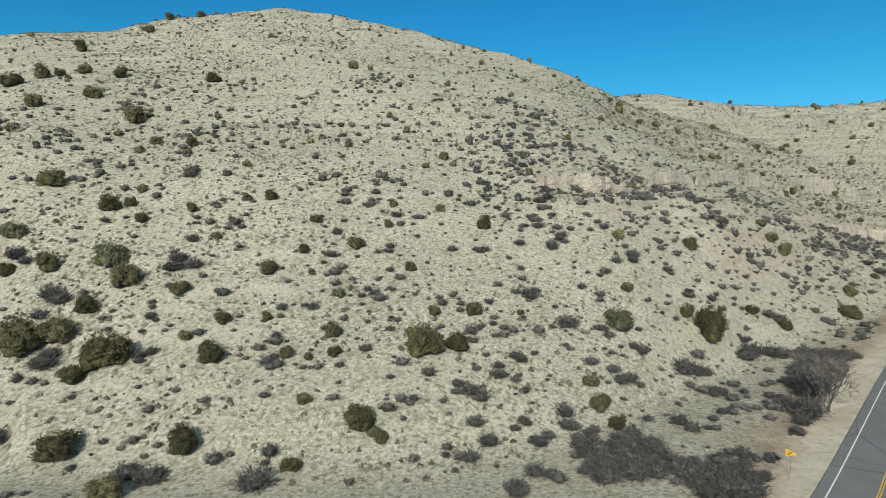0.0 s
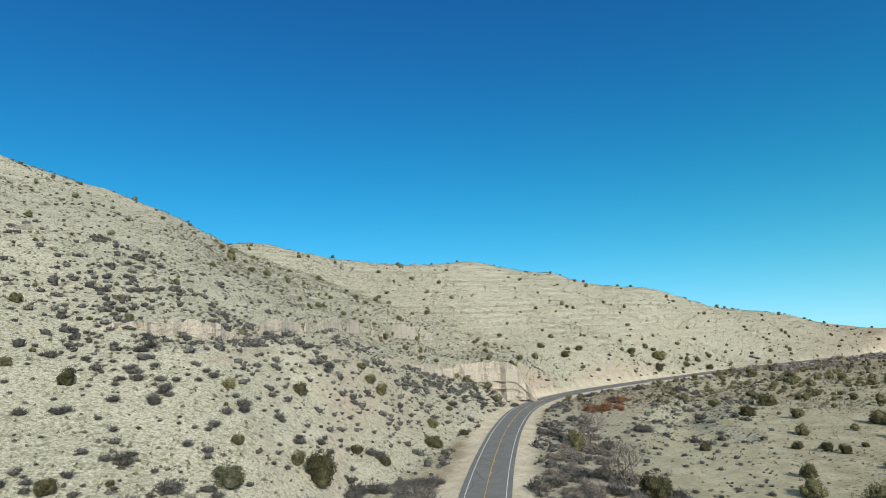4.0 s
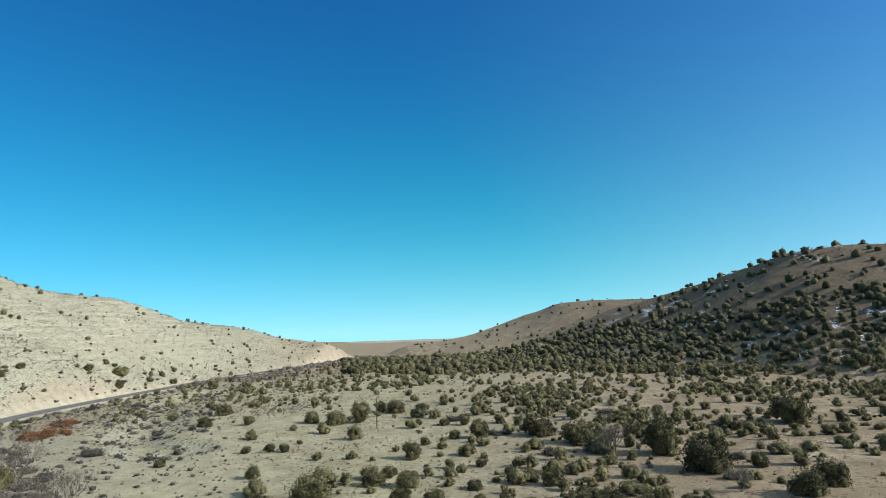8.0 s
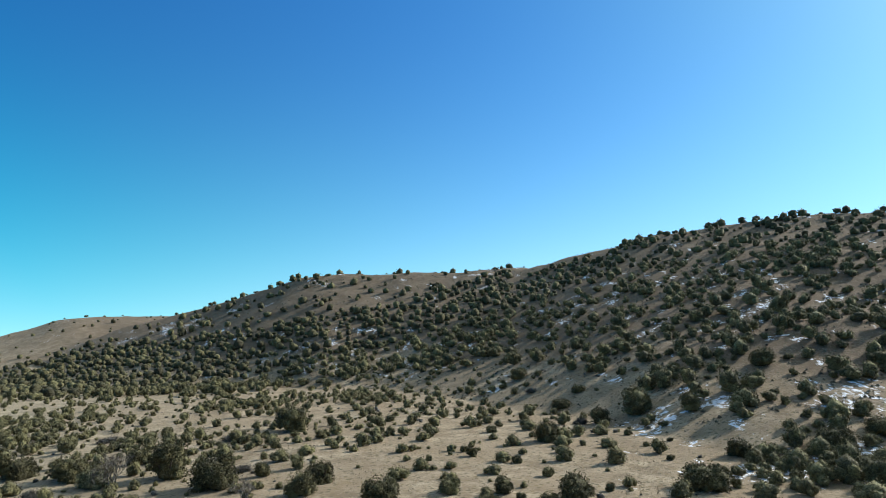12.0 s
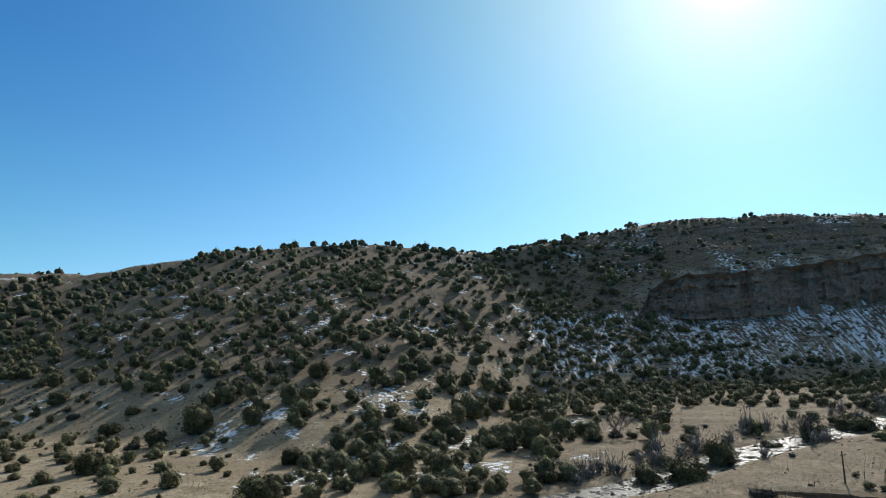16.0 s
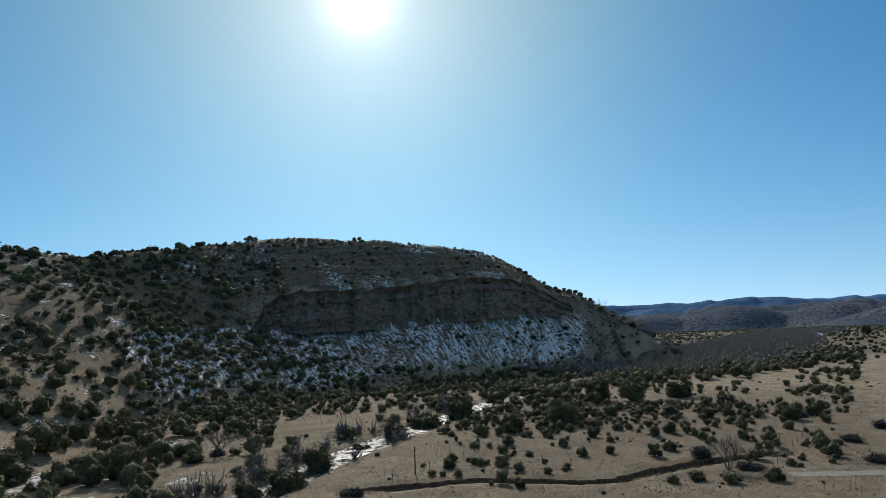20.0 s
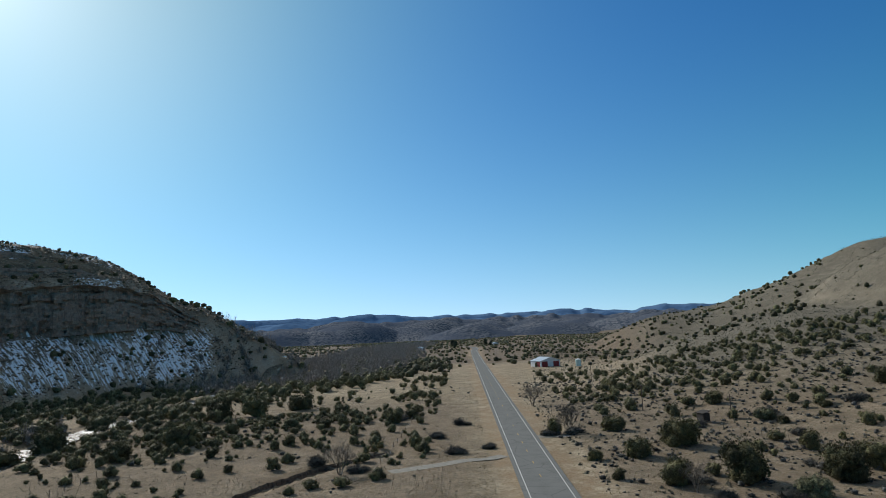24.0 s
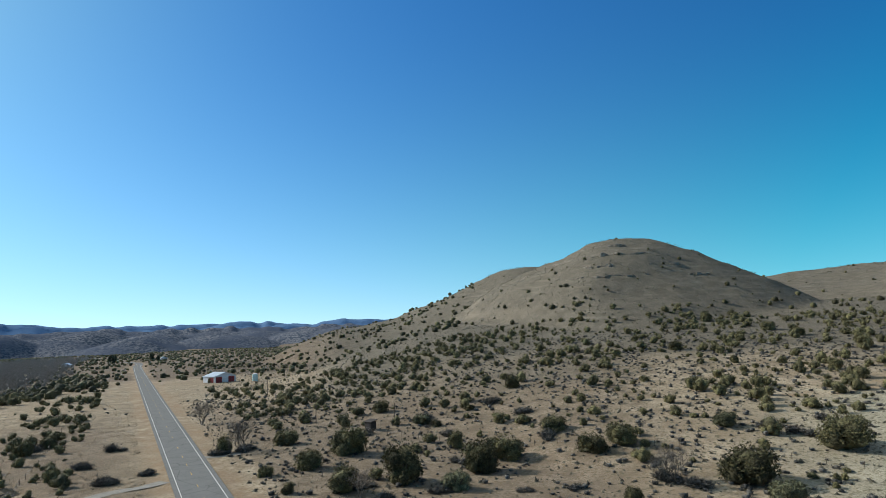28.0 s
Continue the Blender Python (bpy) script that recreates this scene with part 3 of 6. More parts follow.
# ---- ground sheet ----
def build_ground():
    radii = np.concatenate([[0.03, 3, 9, 18, 28, 36], np.geomspace(44, 4700, 270)])
    bear = np.radians(np.arange(0, 360, 0.48))
    D, Bm = np.meshgrid(radii, bear)
    X, Y = D * np.sin(Bm), D * np.cos(Bm)
    Z = height(X.ravel(), Y.ravel()).reshape(X.shape)
    nb, nr = X.shape
    verts = np.stack([X, Y, Z], -1).reshape(-1, 3)
    i, j = np.meshgrid(np.arange(nb), np.arange(nr - 1), indexing="ij")
    a = i * nr + j
    b2 = ((i + 1) % nb) * nr + j
    faces = np.stack([a, a + 1, b2 + 1, b2], -1).reshape(-1, 4)[:, ::-1]
    k = np.arange(nb // 2 - 1)
    cap = np.stack([k, nb - 1 - k, nb - 2 - k, k + 1], -1) * nr
    faces = np.concatenate([faces, cap])
    me = mesh_of("ground", verts, faces, M_GROUND, True)
    x, y, z = verts.T
    d, b = np.hypot(x, y), np.degrees(np.arctan2(x, y)) % 360
    bs = np.where(b > 180, b - 360, b)
    gz_b = np.gradient(Z, axis=0) / (np.gradient(Bm, axis=0) * D)
    gz_d = np.gradient(Z, axis=1) / np.gradient(D, axis=1)
    north = (gz_d * np.cos(Bm) - gz_b * np.sin(Bm)).ravel()
    slope = np.hypot(gz_d, gz_b).ravel()
    n1 = fbm(x, y, 40, 4, 61)
    rd = off_line(x, y, road_line)
    gravel = step(-75, -50, bs) * (1 - step(60, 78, bs)) * step(0.10, 0.24, slope + 0.1 * n1 + 0.04 * (bs < 20))
    gravel = np.maximum(gravel, 0.9 * step(-80, -60, bs) * (1 - step(30, 38, bs)) * step(9, 16, rd + 5 * n1) * (x * 0.62 - y * 0.78 < 0) * (d < 200))
    gravel = np.maximum(gravel, 0.7 * step(20, 30, b) * (1 - step(62, 76, b)) * (x * 0.68 - y * 0.73 > -12) * (1 - step(220, 300, d)))
    gravel = np.maximum(gravel, 0.4 * step(44, 58, b) * (1 - step(76, 110, b)) * (1 - step(400, 460, d)))
    gravel = np.maximum(gravel, 0.3 * step(252, 262, b) * (1 - step(300, 310, b)) * step(300, 380, d))
    snow_zone = step(84, 100, b) * (1 - step(209, 213, b)) * (north < -0.02) * (z > 2.5)
    talus = step(168, 176, b + 4 * n1) * (1 - step(208, 212, b)) * step(0.5, 6, z) * (1 - step(33, 39, z))
    streak = 0.6 * vnoise(b * 34 + 0.3 * d, d * 0.25, 8.0, 64) + 0.6 * vnoise(b * 60, d * 0.5, 8.0, 66)
    spots = 0.46 * step(0.6, 0.9, fbm(x, y, 8, 3, 63) + 0.3 * vnoise(x, y, 60, 65)) * (b < 178)
    ledges = 0.4 * step(172, 180, b) * step(52, 60, z) * step(0.0, 0.6, fbm(x, y, 20, 2, 67))
    snow = snow_zone * np.maximum(np.maximum(spots, ledges), talus * (0.35 + 0.24 * step(-0.5, 0.6, streak + 0.4 * n1)) * (0.7 + 0.3 * step(2, 7, z + 3 * n1)))
    snow = np.maximum(snow, 0.44 * step(136, 142, b) * (1 - step(172, 180, b)) * step(112, 125, d) * (1 - step(190, 215, d)) * step(0.3, 0.6, fbm(x, y, 11, 3, 71)))
    dirt = (1 - step(5.5, 11.0, rd + 3.0 * n1)) * np.where(x < 20, 0.85, 0.12)
    dirt = np.maximum(dirt, 0.85 * (1 - step(1.2, 3.2, off_line(x, y, earth_line) + 0.8 * vnoise(x, y, 6, 68))))
    dirt = np.maximum(dirt, 0.5 * (1 - step(2.0, 5.0, off_line(x, y, wash_line))))
    rock = np.maximum(step(0.75, 1.3, slope), (1 - step(0.6, 1.6, np.hypot((b - 68.6) / 1.6, (d - 575) / 32) + 0.25 * n1)))
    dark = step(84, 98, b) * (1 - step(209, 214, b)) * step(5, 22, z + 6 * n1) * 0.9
    # backlit look of the southern floor, put into its colour
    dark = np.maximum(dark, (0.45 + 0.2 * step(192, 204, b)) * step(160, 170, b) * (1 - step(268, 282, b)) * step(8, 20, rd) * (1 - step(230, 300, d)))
    grey = (0.97 * step(244, 252, b) * (1 - step(300, 318, b)) * step(170, 330, d + 30 * n1))
    dark = np.maximum(dark, step(198, 206, b) * (1 - step(250, 258, b)) * step(430, 600, d + 60 * n1))
    brush = 0.55 + 0.3 * step(0.05, 0.15, slope) + 0.3 * step(-0.4, 0.5, vnoise(x, y, 24, 69)) + 0.2 * step(-0.3, 0.5, vnoise(x, y, 70, 70))
    brush = brush * (1 - 0.8 * dirt) * np.where((b > 150) & (b < 258) & (d < 240) & (slope < 0.15), 0.6, 1.0) * np.where((bs > -75) & (bs < 66), np.maximum(step(130, 240, d), 0.75 * step(4, -16, bs) * step(70, 95, d)), 1.0)
    sand = (1 - step(6.5, 11.0, rd + 1.6 * n1)) * (x > 12) * 0.95
    straw_flat = step(48, 56, b) * (1 - step(74, 92, b)) * step(12, 20, rd) * (1 - step(380, 430, d)) * (slope < 0.2)
    sand = np.maximum(sand, 0.12 * straw_flat * step(-0.6, 0.3, n1))
    brush = brush * (1 + 0.2 * straw_flat)
    strata = step(15, 19, b) * (1 - step(60, 68, b)) * step(14, 22, z) * step(0.12, 0.2, slope)
    strata = np.maximum(strata, 0.5 * (bs > -60) * (bs < 18) * step(34, 50, z))
    strata = np.maximum(strata, 0.45 * step(256, 264, b) * (1 - step(290, 296, b)) * step(52, 66, z) * 0.5)
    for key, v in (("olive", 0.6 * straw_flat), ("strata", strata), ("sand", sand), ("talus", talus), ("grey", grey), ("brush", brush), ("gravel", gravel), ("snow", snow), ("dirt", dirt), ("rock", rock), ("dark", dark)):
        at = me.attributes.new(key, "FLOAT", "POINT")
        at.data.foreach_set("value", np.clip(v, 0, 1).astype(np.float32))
    ob = new("ground", me)
    tagged(ob, "pale gravelly hills and dry straw-coloured valley floor", "ground", kind="structure")
    return ob


build_ground()


# ---- road ----
def ribbon(name, line, left, right, lift, mat, gaps=None, follow=None):
    """A strip along a line, between two offsets to its right in metres; gaps: (length painted, length left out)."""
    t = np.gradient(line, axis=0)
    t /= np.linalg.norm(t, axis=1)[:, None]
    nrm = np.stack([t[:, 1], -t[:, 0]], 1)
    run = np.concatenate([[0], np.cumsum(np.linalg.norm(np.diff(line, axis=0), axis=1))])
    A, B = line + nrm * left, line + nrm * right
    za = (height(line[:, 0], line[:, 1]) if follow else road_level(line[:, 0], line[:, 1])) + lift
    verts = np.concatenate([np.column_stack([A, za]), np.column_stack([B, za])])
    n = len(line)
    keep = [i for i in range(n - 1) if not gaps or (run[i] % (gaps[0] + gaps[1])) < gaps[0]]
    faces = np.array([(i, n + i, n + i + 1, i + 1) for i in keep])[:, ::-1]
    return mesh_of(name, verts, faces, mat)


road = tagged(new("road", None), "grey two-lane asphalt highway with worn edge lines", "road", kind="structure")
fine = spline(ROAD, 3.05)


def under(name, me, parent, label=""):
    ob = new(name, me)
    ob.parent = parent
    return tagged(ob, label)


under("asphalt", ribbon("asphalt", fine, -4.7, 4.7, 0.02, M_ASPHALT), road)
under("edge_line", ribbon("edge_line", fine, -3.75, -3.6, 0.035, M_PAINT), road, "worn white edge line")
under("edge_line", ribbon("edge_line", fine, 3.6, 3.75, 0.035, M_PAINT), road, "worn white edge line")
under("centre_line", ribbon("centre_line", fine[fine[:, 0] < 40], 0.05, 0.17, 0.036, M_YELLOW, (3, 9.2)), road, "broken yellow centre line")
under("centre_line", ribbon("centre_line", fine[fine[:, 0] > 25], -0.17, -0.05, 0.036, M_YELLOW), road, "solid yellow centre line")
under("centre_line", ribbon("centre_line", fine[fine[:, 0] > 37], 0.05, 0.17, 0.036, M_YELLOW, (3, 9.2)), road, "broken yellow centre line")
shoulder = [under("shoulder", ribbon("shoulder", drive_line, -1.7, 1.7, 0.06, M_TURNOUT, follow=True), road, "short paved turnout"),
            under("shoulder", ribbon("shoulder", track_line, -1.8, 1.8, 0.06, M_TURNOUT, follow=True), road, "short paved turnout")]


# ---- plants: shapes as arrays of points and triangles ----
def unit_vectors(r, n):
    v = r.normal(size=(n, 3))
    return v / np.linalg.norm(v, axis=1)[:, None]


def blades(r, at, out, length, width):
    """Thin triangles that stand at the given points and lead along out."""
    n = len(at)
    side = np.cross(out, unit_vectors(r, n))
    side /= np.linalg.norm(side, axis=1)[:, None] + 1e-9
    length, width = np.broadcast_to(length, n)[:, None], np.broadcast_to(width, n)[:, None]
    v = np.stack([at - side * width / 2, at + side * width / 2, at + out * length], 1).reshape(-1, 3)
    return v, np.arange(3 * n).reshape(-1, 3)


def joined(pieces):
    vs, fs, k = [], [], 0
    for v, f in pieces:
        vs.append(v)
        fs.append(f + k)
        k += len(v)
    return np.concatenate(vs), np.concatenate(fs)


OCTA_V = np.array([(1, 0, 0), (0, 1, 0), (-1, 0, 0), (0, -1, 0), (0, 0, 1), (0, 0, -1)], float)
OCTA_F = np.array([(0, 1, 4), (1, 2, 4), (2, 3, 4), (3, 0, 4), (1, 0, 5), (2, 1, 5), (3, 2, 5), (0, 3, 5)])


def dome(r, rings, sides, bumps):
    """A closed round lump of unit size with an uneven skin."""
    vs, fs = [(0, 0, 1.0)], []
    for k in range(1, rings):
        e = math.pi * k / rings
        for i in range(sides):
            a = 2 * math.pi * (i + 0.5 * (k % 2)) / sides
            vs.append((math.sin(e) * math.cos(a), math.sin(e) * math.sin(a), math.cos(e)))
    vs.append((0, 0, -1.0))
    for i in range(sides):
        j = (i + 1) % sides
        fs.append((0, 1 + i, 1 + j))
        for k in range(rings - 2):
            a, b = 1 + k * sides, 1 + (k + 1) * sides
            fs += [(a + i, b + i, a + j), (a + j, b + i, b + j)]
        fs.append((1 + (rings - 2) * sides + j, 1 + (rings - 2) * sides + i, len(vs) - 1))
    v = np.array(vs)
    return v * r.uniform(1 - bumps, 1 + bumps, (len(v), 1)), np.array(fs)


def crown_shape(r, lobes, sprays, tall, leaf, rings, sides, narrow=0.0, core=0.82):
    """A rounded evergreen crown of unit radius: leafy lobes, skirted to the ground, with short sprays lying over them."""
    pieces = []
    for k in range(lobes):
        if k == 0:
            c, s, h = np.array((0, 0, 0.36 * tall)), 0.80 - 0.12 * narrow, 0.60 * tall
        else:
            a = 2.4 * k + r.uniform(-0.4, 0.4)
            up = r.uniform(0.10, 0.60) * tall
            out = (0.62 - 0.42 * abs(up / tall - 0.3)) * (1 - 0.35 * narrow) * r.uniform(0.8, 1.1)
            c, s = np.array((out * math.cos(a), out * math.sin(a), up)), r.uniform(0.30, 0.46)
            h = s * r.uniform(0.9, 1.3)
        v, f = dome(r, rings, sides, 0.17)
        pieces.append((v * (s, s, h) * core + c, f))
        n = sprays if k else int(1.6 * sprays)
        d = unit_vectors(r, n)
        d[:, 2] = np.where(d[:, 2] < -0.4, -d[:, 2], d[:, 2])
        at = c + d * (s, s, h) * r.uniform(0.74, 1.05, (n, 1))
        o = 0.55 * d + 0.75 * unit_vectors(r, n) + (0, 0, 0.25)
        o /= np.linalg.norm(o, axis=1)[:, None]
        ln = leaf * r.uniform(0.7, 1.4, n)
        pieces.append(blades(r, at, o, ln, ln * r.uniform(0.5, 0.8, n)))
    v, f = joined(pieces)
    v[:, 2] = np.maximum(v[:, 2], 0.0)
    return v, f


def tube(path, radii, sides=5):
    """A tapered limb along a path."""
    vs, fs = [], []
    for k, (p, q) in enumerate(zip(path, radii)):
        for i in range(sides):
            a = 2 * math.pi * i / sides
            vs.append((p[0] + q * math.cos(a), p[1] + q * math.sin(a), p[2]))
        if k:
            for i in range(sides):
                j = (i + 1) % sides
                fs.append((sides * (k - 1) + i, sides * (k - 1) + j, sides * k + j))
                fs.append((sides * (k - 1) + i, sides * k + j, sides * k + i))
    return np.array(vs), np.array(fs)


def trunk_shape(r, tall):
    pieces = [tube([(0, 0, -0.12), (0.03, 0.02, 0.3 * tall), (0.06, -0.03, 0.62 * tall)], (0.13, 0.09, 0.04))]
    for k in range(4):
        a = r.uniform(0, 6.28)
        e = r.uniform(0.45, 0.7)
        pieces.append(tube([(0, 0, 0.06), (0.3 * math.cos(a), 0.3 * math.sin(a), 0.3 * tall), (e * math.cos(a), e * math.sin(a), 0.55 * tall)], (0.07, 0.05, 0.02), 4))
    return joined(pieces)


def twig_dome(r, n, tall=1.15, wide=0.05, core=0.6):
    """A leafless shrub: many thin stems that fan out from the root, with finer twigs outside."""
    d = unit_vectors(r, n)
    d[:, 2] = np.abs(d[:, 2]) * 0.9 + 0.22
    d /= np.linalg.norm(d, axis=1)[:, None]
    root = np.stack([r.normal(0, 0.22, n), r.normal(0, 0.22, n), np.zeros(n) - 0.03], 1)
    reach = r.uniform(0.55, 1.0, n)
    a = blades(r, root, d * (1, 1, tall), reach, wide * 1.2)
    m = 2 * n
    pick = r.integers(0, n, m)
    at = root[pick] + d[pick] * (1, 1, tall) * reach[pick][:, None] * r.uniform(0.4, 0.92, (m, 1))
    o = d[pick] + 0.75 * unit_vectors(r, m)
    o /= np.linalg.norm(o, axis=1)[:, None]
    b = blades(r, at, o, r.uniform(0.18, 0.42, m), wide)
    hv, hf = dome(r, 3, 6, 0.18) if core > 0.5 else (OCTA_V * r.uniform(0.8, 1.1, (6, 1)), OCTA_F)
    v, f = joined([a, b, (hv * (core, core, 0.57 * core * tall) + (0, 0, 0.26 * tall), hf)])
    v[:, 2] = np.maximum(v[:, 2], -0.03)
    return v, f


def limbs_shape(r, levels=4, spread=0.55, fine=0.006):
    """A leafless tree of unit height: limbs that fork into finer ones. Gives the wood and the twigs apart."""
    wood, tips = [], []

    def grow(p, d, length, rad, level):
        bend = np.array(d) + r.normal(0, 0.14, 3)
        mid = p + np.array(d) * length * 0.5
        end = mid + bend / np.linalg.norm(bend) * length * 0.5
        wood.append(tube([p, mid, end], (rad, rad * 0.8, rad * 0.6), 4 if level < 2 else 3))
        if level >= levels:
            tips.append((end, bend / np.linalg.norm(bend)))
            return
        for k in range(r.integers(2, 5) if level else 4):
            o = bend / np.linalg.norm(bend) + spread * unit_vectors(r, 1)[0] * 1.25 + np.array((0, 0, 0.12))
            grow(end if k else mid, o / np.linalg.norm(o), length * r.uniform(0.6, 0.82), rad * 0.55, level + 1)

    for k in range(3):
        a = 2.1 * k + r.uniform(0, 1)
        grow(np.array((0.02 * math.cos(a), 0.02 * math.sin(a), -0.02)), np.array((0.34 * math.cos(a), 0.34 * math.sin(a), 0.9)), 0.30, 0.024, 0)
    at = np.repeat(np.array([t[0] for t in tips]), 5, 0)
    d = np.repeat(np.array([t[1] for t in tips]), 5, 0) + 0.7 * unit_vectors(r, 5 * len(tips))
    d /= np.linalg.norm(d, axis=1)[:, None]
    return joined(wood), blades(r, at, d, r.uniform(0.06, 0.16, len(at)), fine)


def tuft(r, n, tall=1.0, wide=0.10):
    d = unit_vectors(r, n)
    d[:, 2] = np.abs(d[:, 2]) + 0.5
    d /= np.linalg.norm(d, axis=1)[:, None]
    return blades(r, np.stack([r.normal(0, 0.1, n), r.normal(0, 0.1, n), np.zeros(n) - 0.03], 1), d, tall * r.uniform(0.6, 1.0, n), wide)


def stuff(name, protos, places, mat, label, category, squash=(0.85, 1.15), z=None, smooth=False):
    """Many plants of one kind as one mesh: places are rows of east, north, radius."""
    places = np.asarray(places, float)
    if z is None:
        z = height(places[:, 0], places[:, 1])
    pick = rng.integers(0, len(protos), len(places))
    turn = rng.uniform(0, 2 * np.pi, len(places))
    tall = rng.uniform(*squash, len(places))
    vs, fs, k = [], [], 0
    for i, (pv, pf) in enumerate(protos):
        m = np.where(pick == i)[0]
        if not len(m):
            continue
        c, s, q = np.cos(turn[m])[:, None], np.sin(turn[m])[:, None], places[m, 2][:, None]
        v = np.stack([(pv[:, 0] * c - pv[:, 1] * s) * q + places[m, 0][:, None], (pv[:, 0] * s + pv[:, 1] * c) * q + places[m, 1][:, None],
                      pv[:, 2] * q * tall[m][:, None] + z[m][:, None]], -1).reshape(-1, 3)
        f = (pf[None] + (np.arange(len(m)) * len(pv))[:, None, None]).reshape(-1, 3) + k
        vs.append(v)
        fs.append(f)
        k += len(v)
    ob = new(name, mesh_of(name, np.concatenate(vs), np.concatenate(fs), mat, smooth))
    return tagged(ob, label, category, kind="stuff")


def shape_rng(k):
    return np.random.default_rng(1000 + k)


def thing_plant(name, label, category, group, parts):
    """A plant with its parts, to be copied: parts are (name, mesh)."""
    if len(parts) == 1:
        return tagged(new(name, parts[0][1]), label, category, group)
    top = tagged(new(name, None), label, category, group)
    for pn, me in parts:
        o = new(pn, me)
        o.parent = top
    return top


def place_copies(bases, places, tall=(0.85, 1.15), sink=0.08):
    """Copies of the bases at the places; the first places take the bases themselves."""
    zs = height(np.array([p[0] for p in places]), np.array([p[1] for p in places]))
    for i, ((x, y, q), z) in enumerate(zip(places, zs)):
        base = bases[i % len(bases)]
        m = pose(x, y, z - sink * q, 0, 0, rng.uniform(0, 360)) @ Matrix.Diagonal((q, q, q * rng.uniform(*tall), 1))
        if i < len(bases):
            base.matrix_basis = m
        else:
            c = copy_thing(base, pose(0, 0, 0))
            c.matrix_basis = m


HI = [crown_shape(shape_rng(i), 13, 230, t, 0.085, 3, 6, u, 0.76) for i, (t, u) in enumerate(((1.6, 0.1), (1.75, 0.35), (1.5, 0.0), (1.9, 0.6), (1.45, 0.1), (1.65, 0.25)))]
TRUNKS = [trunk_shape(shape_rng(30 + i), 1.6) for i in range(3)]
LO = [crown_shape(shape_rng(50 + i), 6, 46, t, 0.13, 3, 6, u, 0.76) for i, (t, u) in enumerate(((1.55, 0.1), (1.7, 0.4), (1.4, 0.0), (1.6, 0.2)))]
MID = [crown_shape(shape_rng(60 + i), 7, 88, t, 0.10, 3, 6, u, 0.78) for i, (t, u) in enumerate(((1.55, 0.1), (1.75, 0.4), (1.4, 0.0), (1.6, 0.2)))]
TWIG_HI = [twig_dome(shape_rng(70 + i), 300, t, 0.055, 0.6) for i, t in enumerate((1.1, 0.95, 1.25))]
TWIG_LO = [twig_dome(shape_rng(80 + i), 26, t, 0.15) for i, t in enumerate((1.05, 0.9, 1.2))]
TWIG_FAR = [twig_dome(shape_rng(85 + i), 13, t, 0.17, 0.66) for i, t in enumerate((1.1, 1.3, 0.95))]
BARE = [limbs_shape(shape_rng(90 + i)) for i in range(3)]
TINY = [crown_shape(shape_rng(130 + i), 2, 7, t, 0.26, 3, 6, 0.0, 0.96) for i, t in enumerate((1.4, 1.6, 1.25, 1.5))]
SPECK = [(v * (0.95, 0.95, 0.8) + (0, 0, 0.6), f) for v, f in (dome(shape_rng(160 + i), 3, 6, 0.14) for i in range(4))]
TWIG_MID = [twig_dome(shape_rng(75 + i), 96, t, 0.07, 0.58) for i, t in enumerate((1.1, 0.95, 1.25))]
SNAG = [twig_dome(shape_rng(150 + i), 42, t, 0.06, 0.42) for i, t in enumerate((1.2, 1.5, 1.05))]
TUFT = [tuft(shape_rng(100 + i), 7) for i in range(4)]
GRASS = [tuft(shape_rng(110 + i), 5, 1.0, 0.2) for i in range(4)]


def mound(r):
    """A low bushy tuft: a ragged heart with a few stems."""
    v = OCTA_V[:5] * (0.75, 0.75, 0.8) * r.uniform(0.6, 1.15, (5, 1)) + r.normal(0, 0.08, (5, 3))
    v[:4, 2] = -0.05
    return joined([(v, OCTA_F[:4]), tuft(r, 4, 1.0, 0.35)])


BUNCH = [tuft(shape_rng(140 + i), 3, 1.0, 0.4) for i in range(4)]
MOUND = [mound(shape_rng(120 + i)) for i in range(6)]

# junipers that stand out: east, north, radius in metres
JUNIPERS = []
JUNIPERS += [
    (0.4, 145.1, 1.37), (1.4, 82.5, 2.02), (4.2, 91.4, 1.42), (7.6, 115.4, 1.77), (19.5, 76.8, 1.71), (20.6, 73.2, 1.28), (30.6, 102.5, 1.23), (41.0, 103.5, 1.59),
    (51.0, 127.0, 1.94), (43.9, 100.7, 3.27), (58.4, 116.1, 1.6), (78.6, 152.5, 1.61), (78.6, 147.3, 1.88), (80.3, 144.8, 2.02), (64.7, 115.7, 1.5), (96.0, 144.5, 1.95),
    (88.5, 132.9, 2.72), (113.6, 161.4, 1.29), (106.0, 143.9, 1.51), (236.2, 246.8, 2.53), (241.1, 234.4, 2.49), (112.9, 107.8, 2.69), (256.2, 238.2, 2.27), (297.0, 235.8, 2.82),
    (89.6, 68.3, 3.08), (306.3, 224.4, 3.16), (320.0, 234.3, 4.8), (339.8, 228.9, 2.65), (132.4, 86.2, 1.65), (358.9, 225.8, 2.75),
]
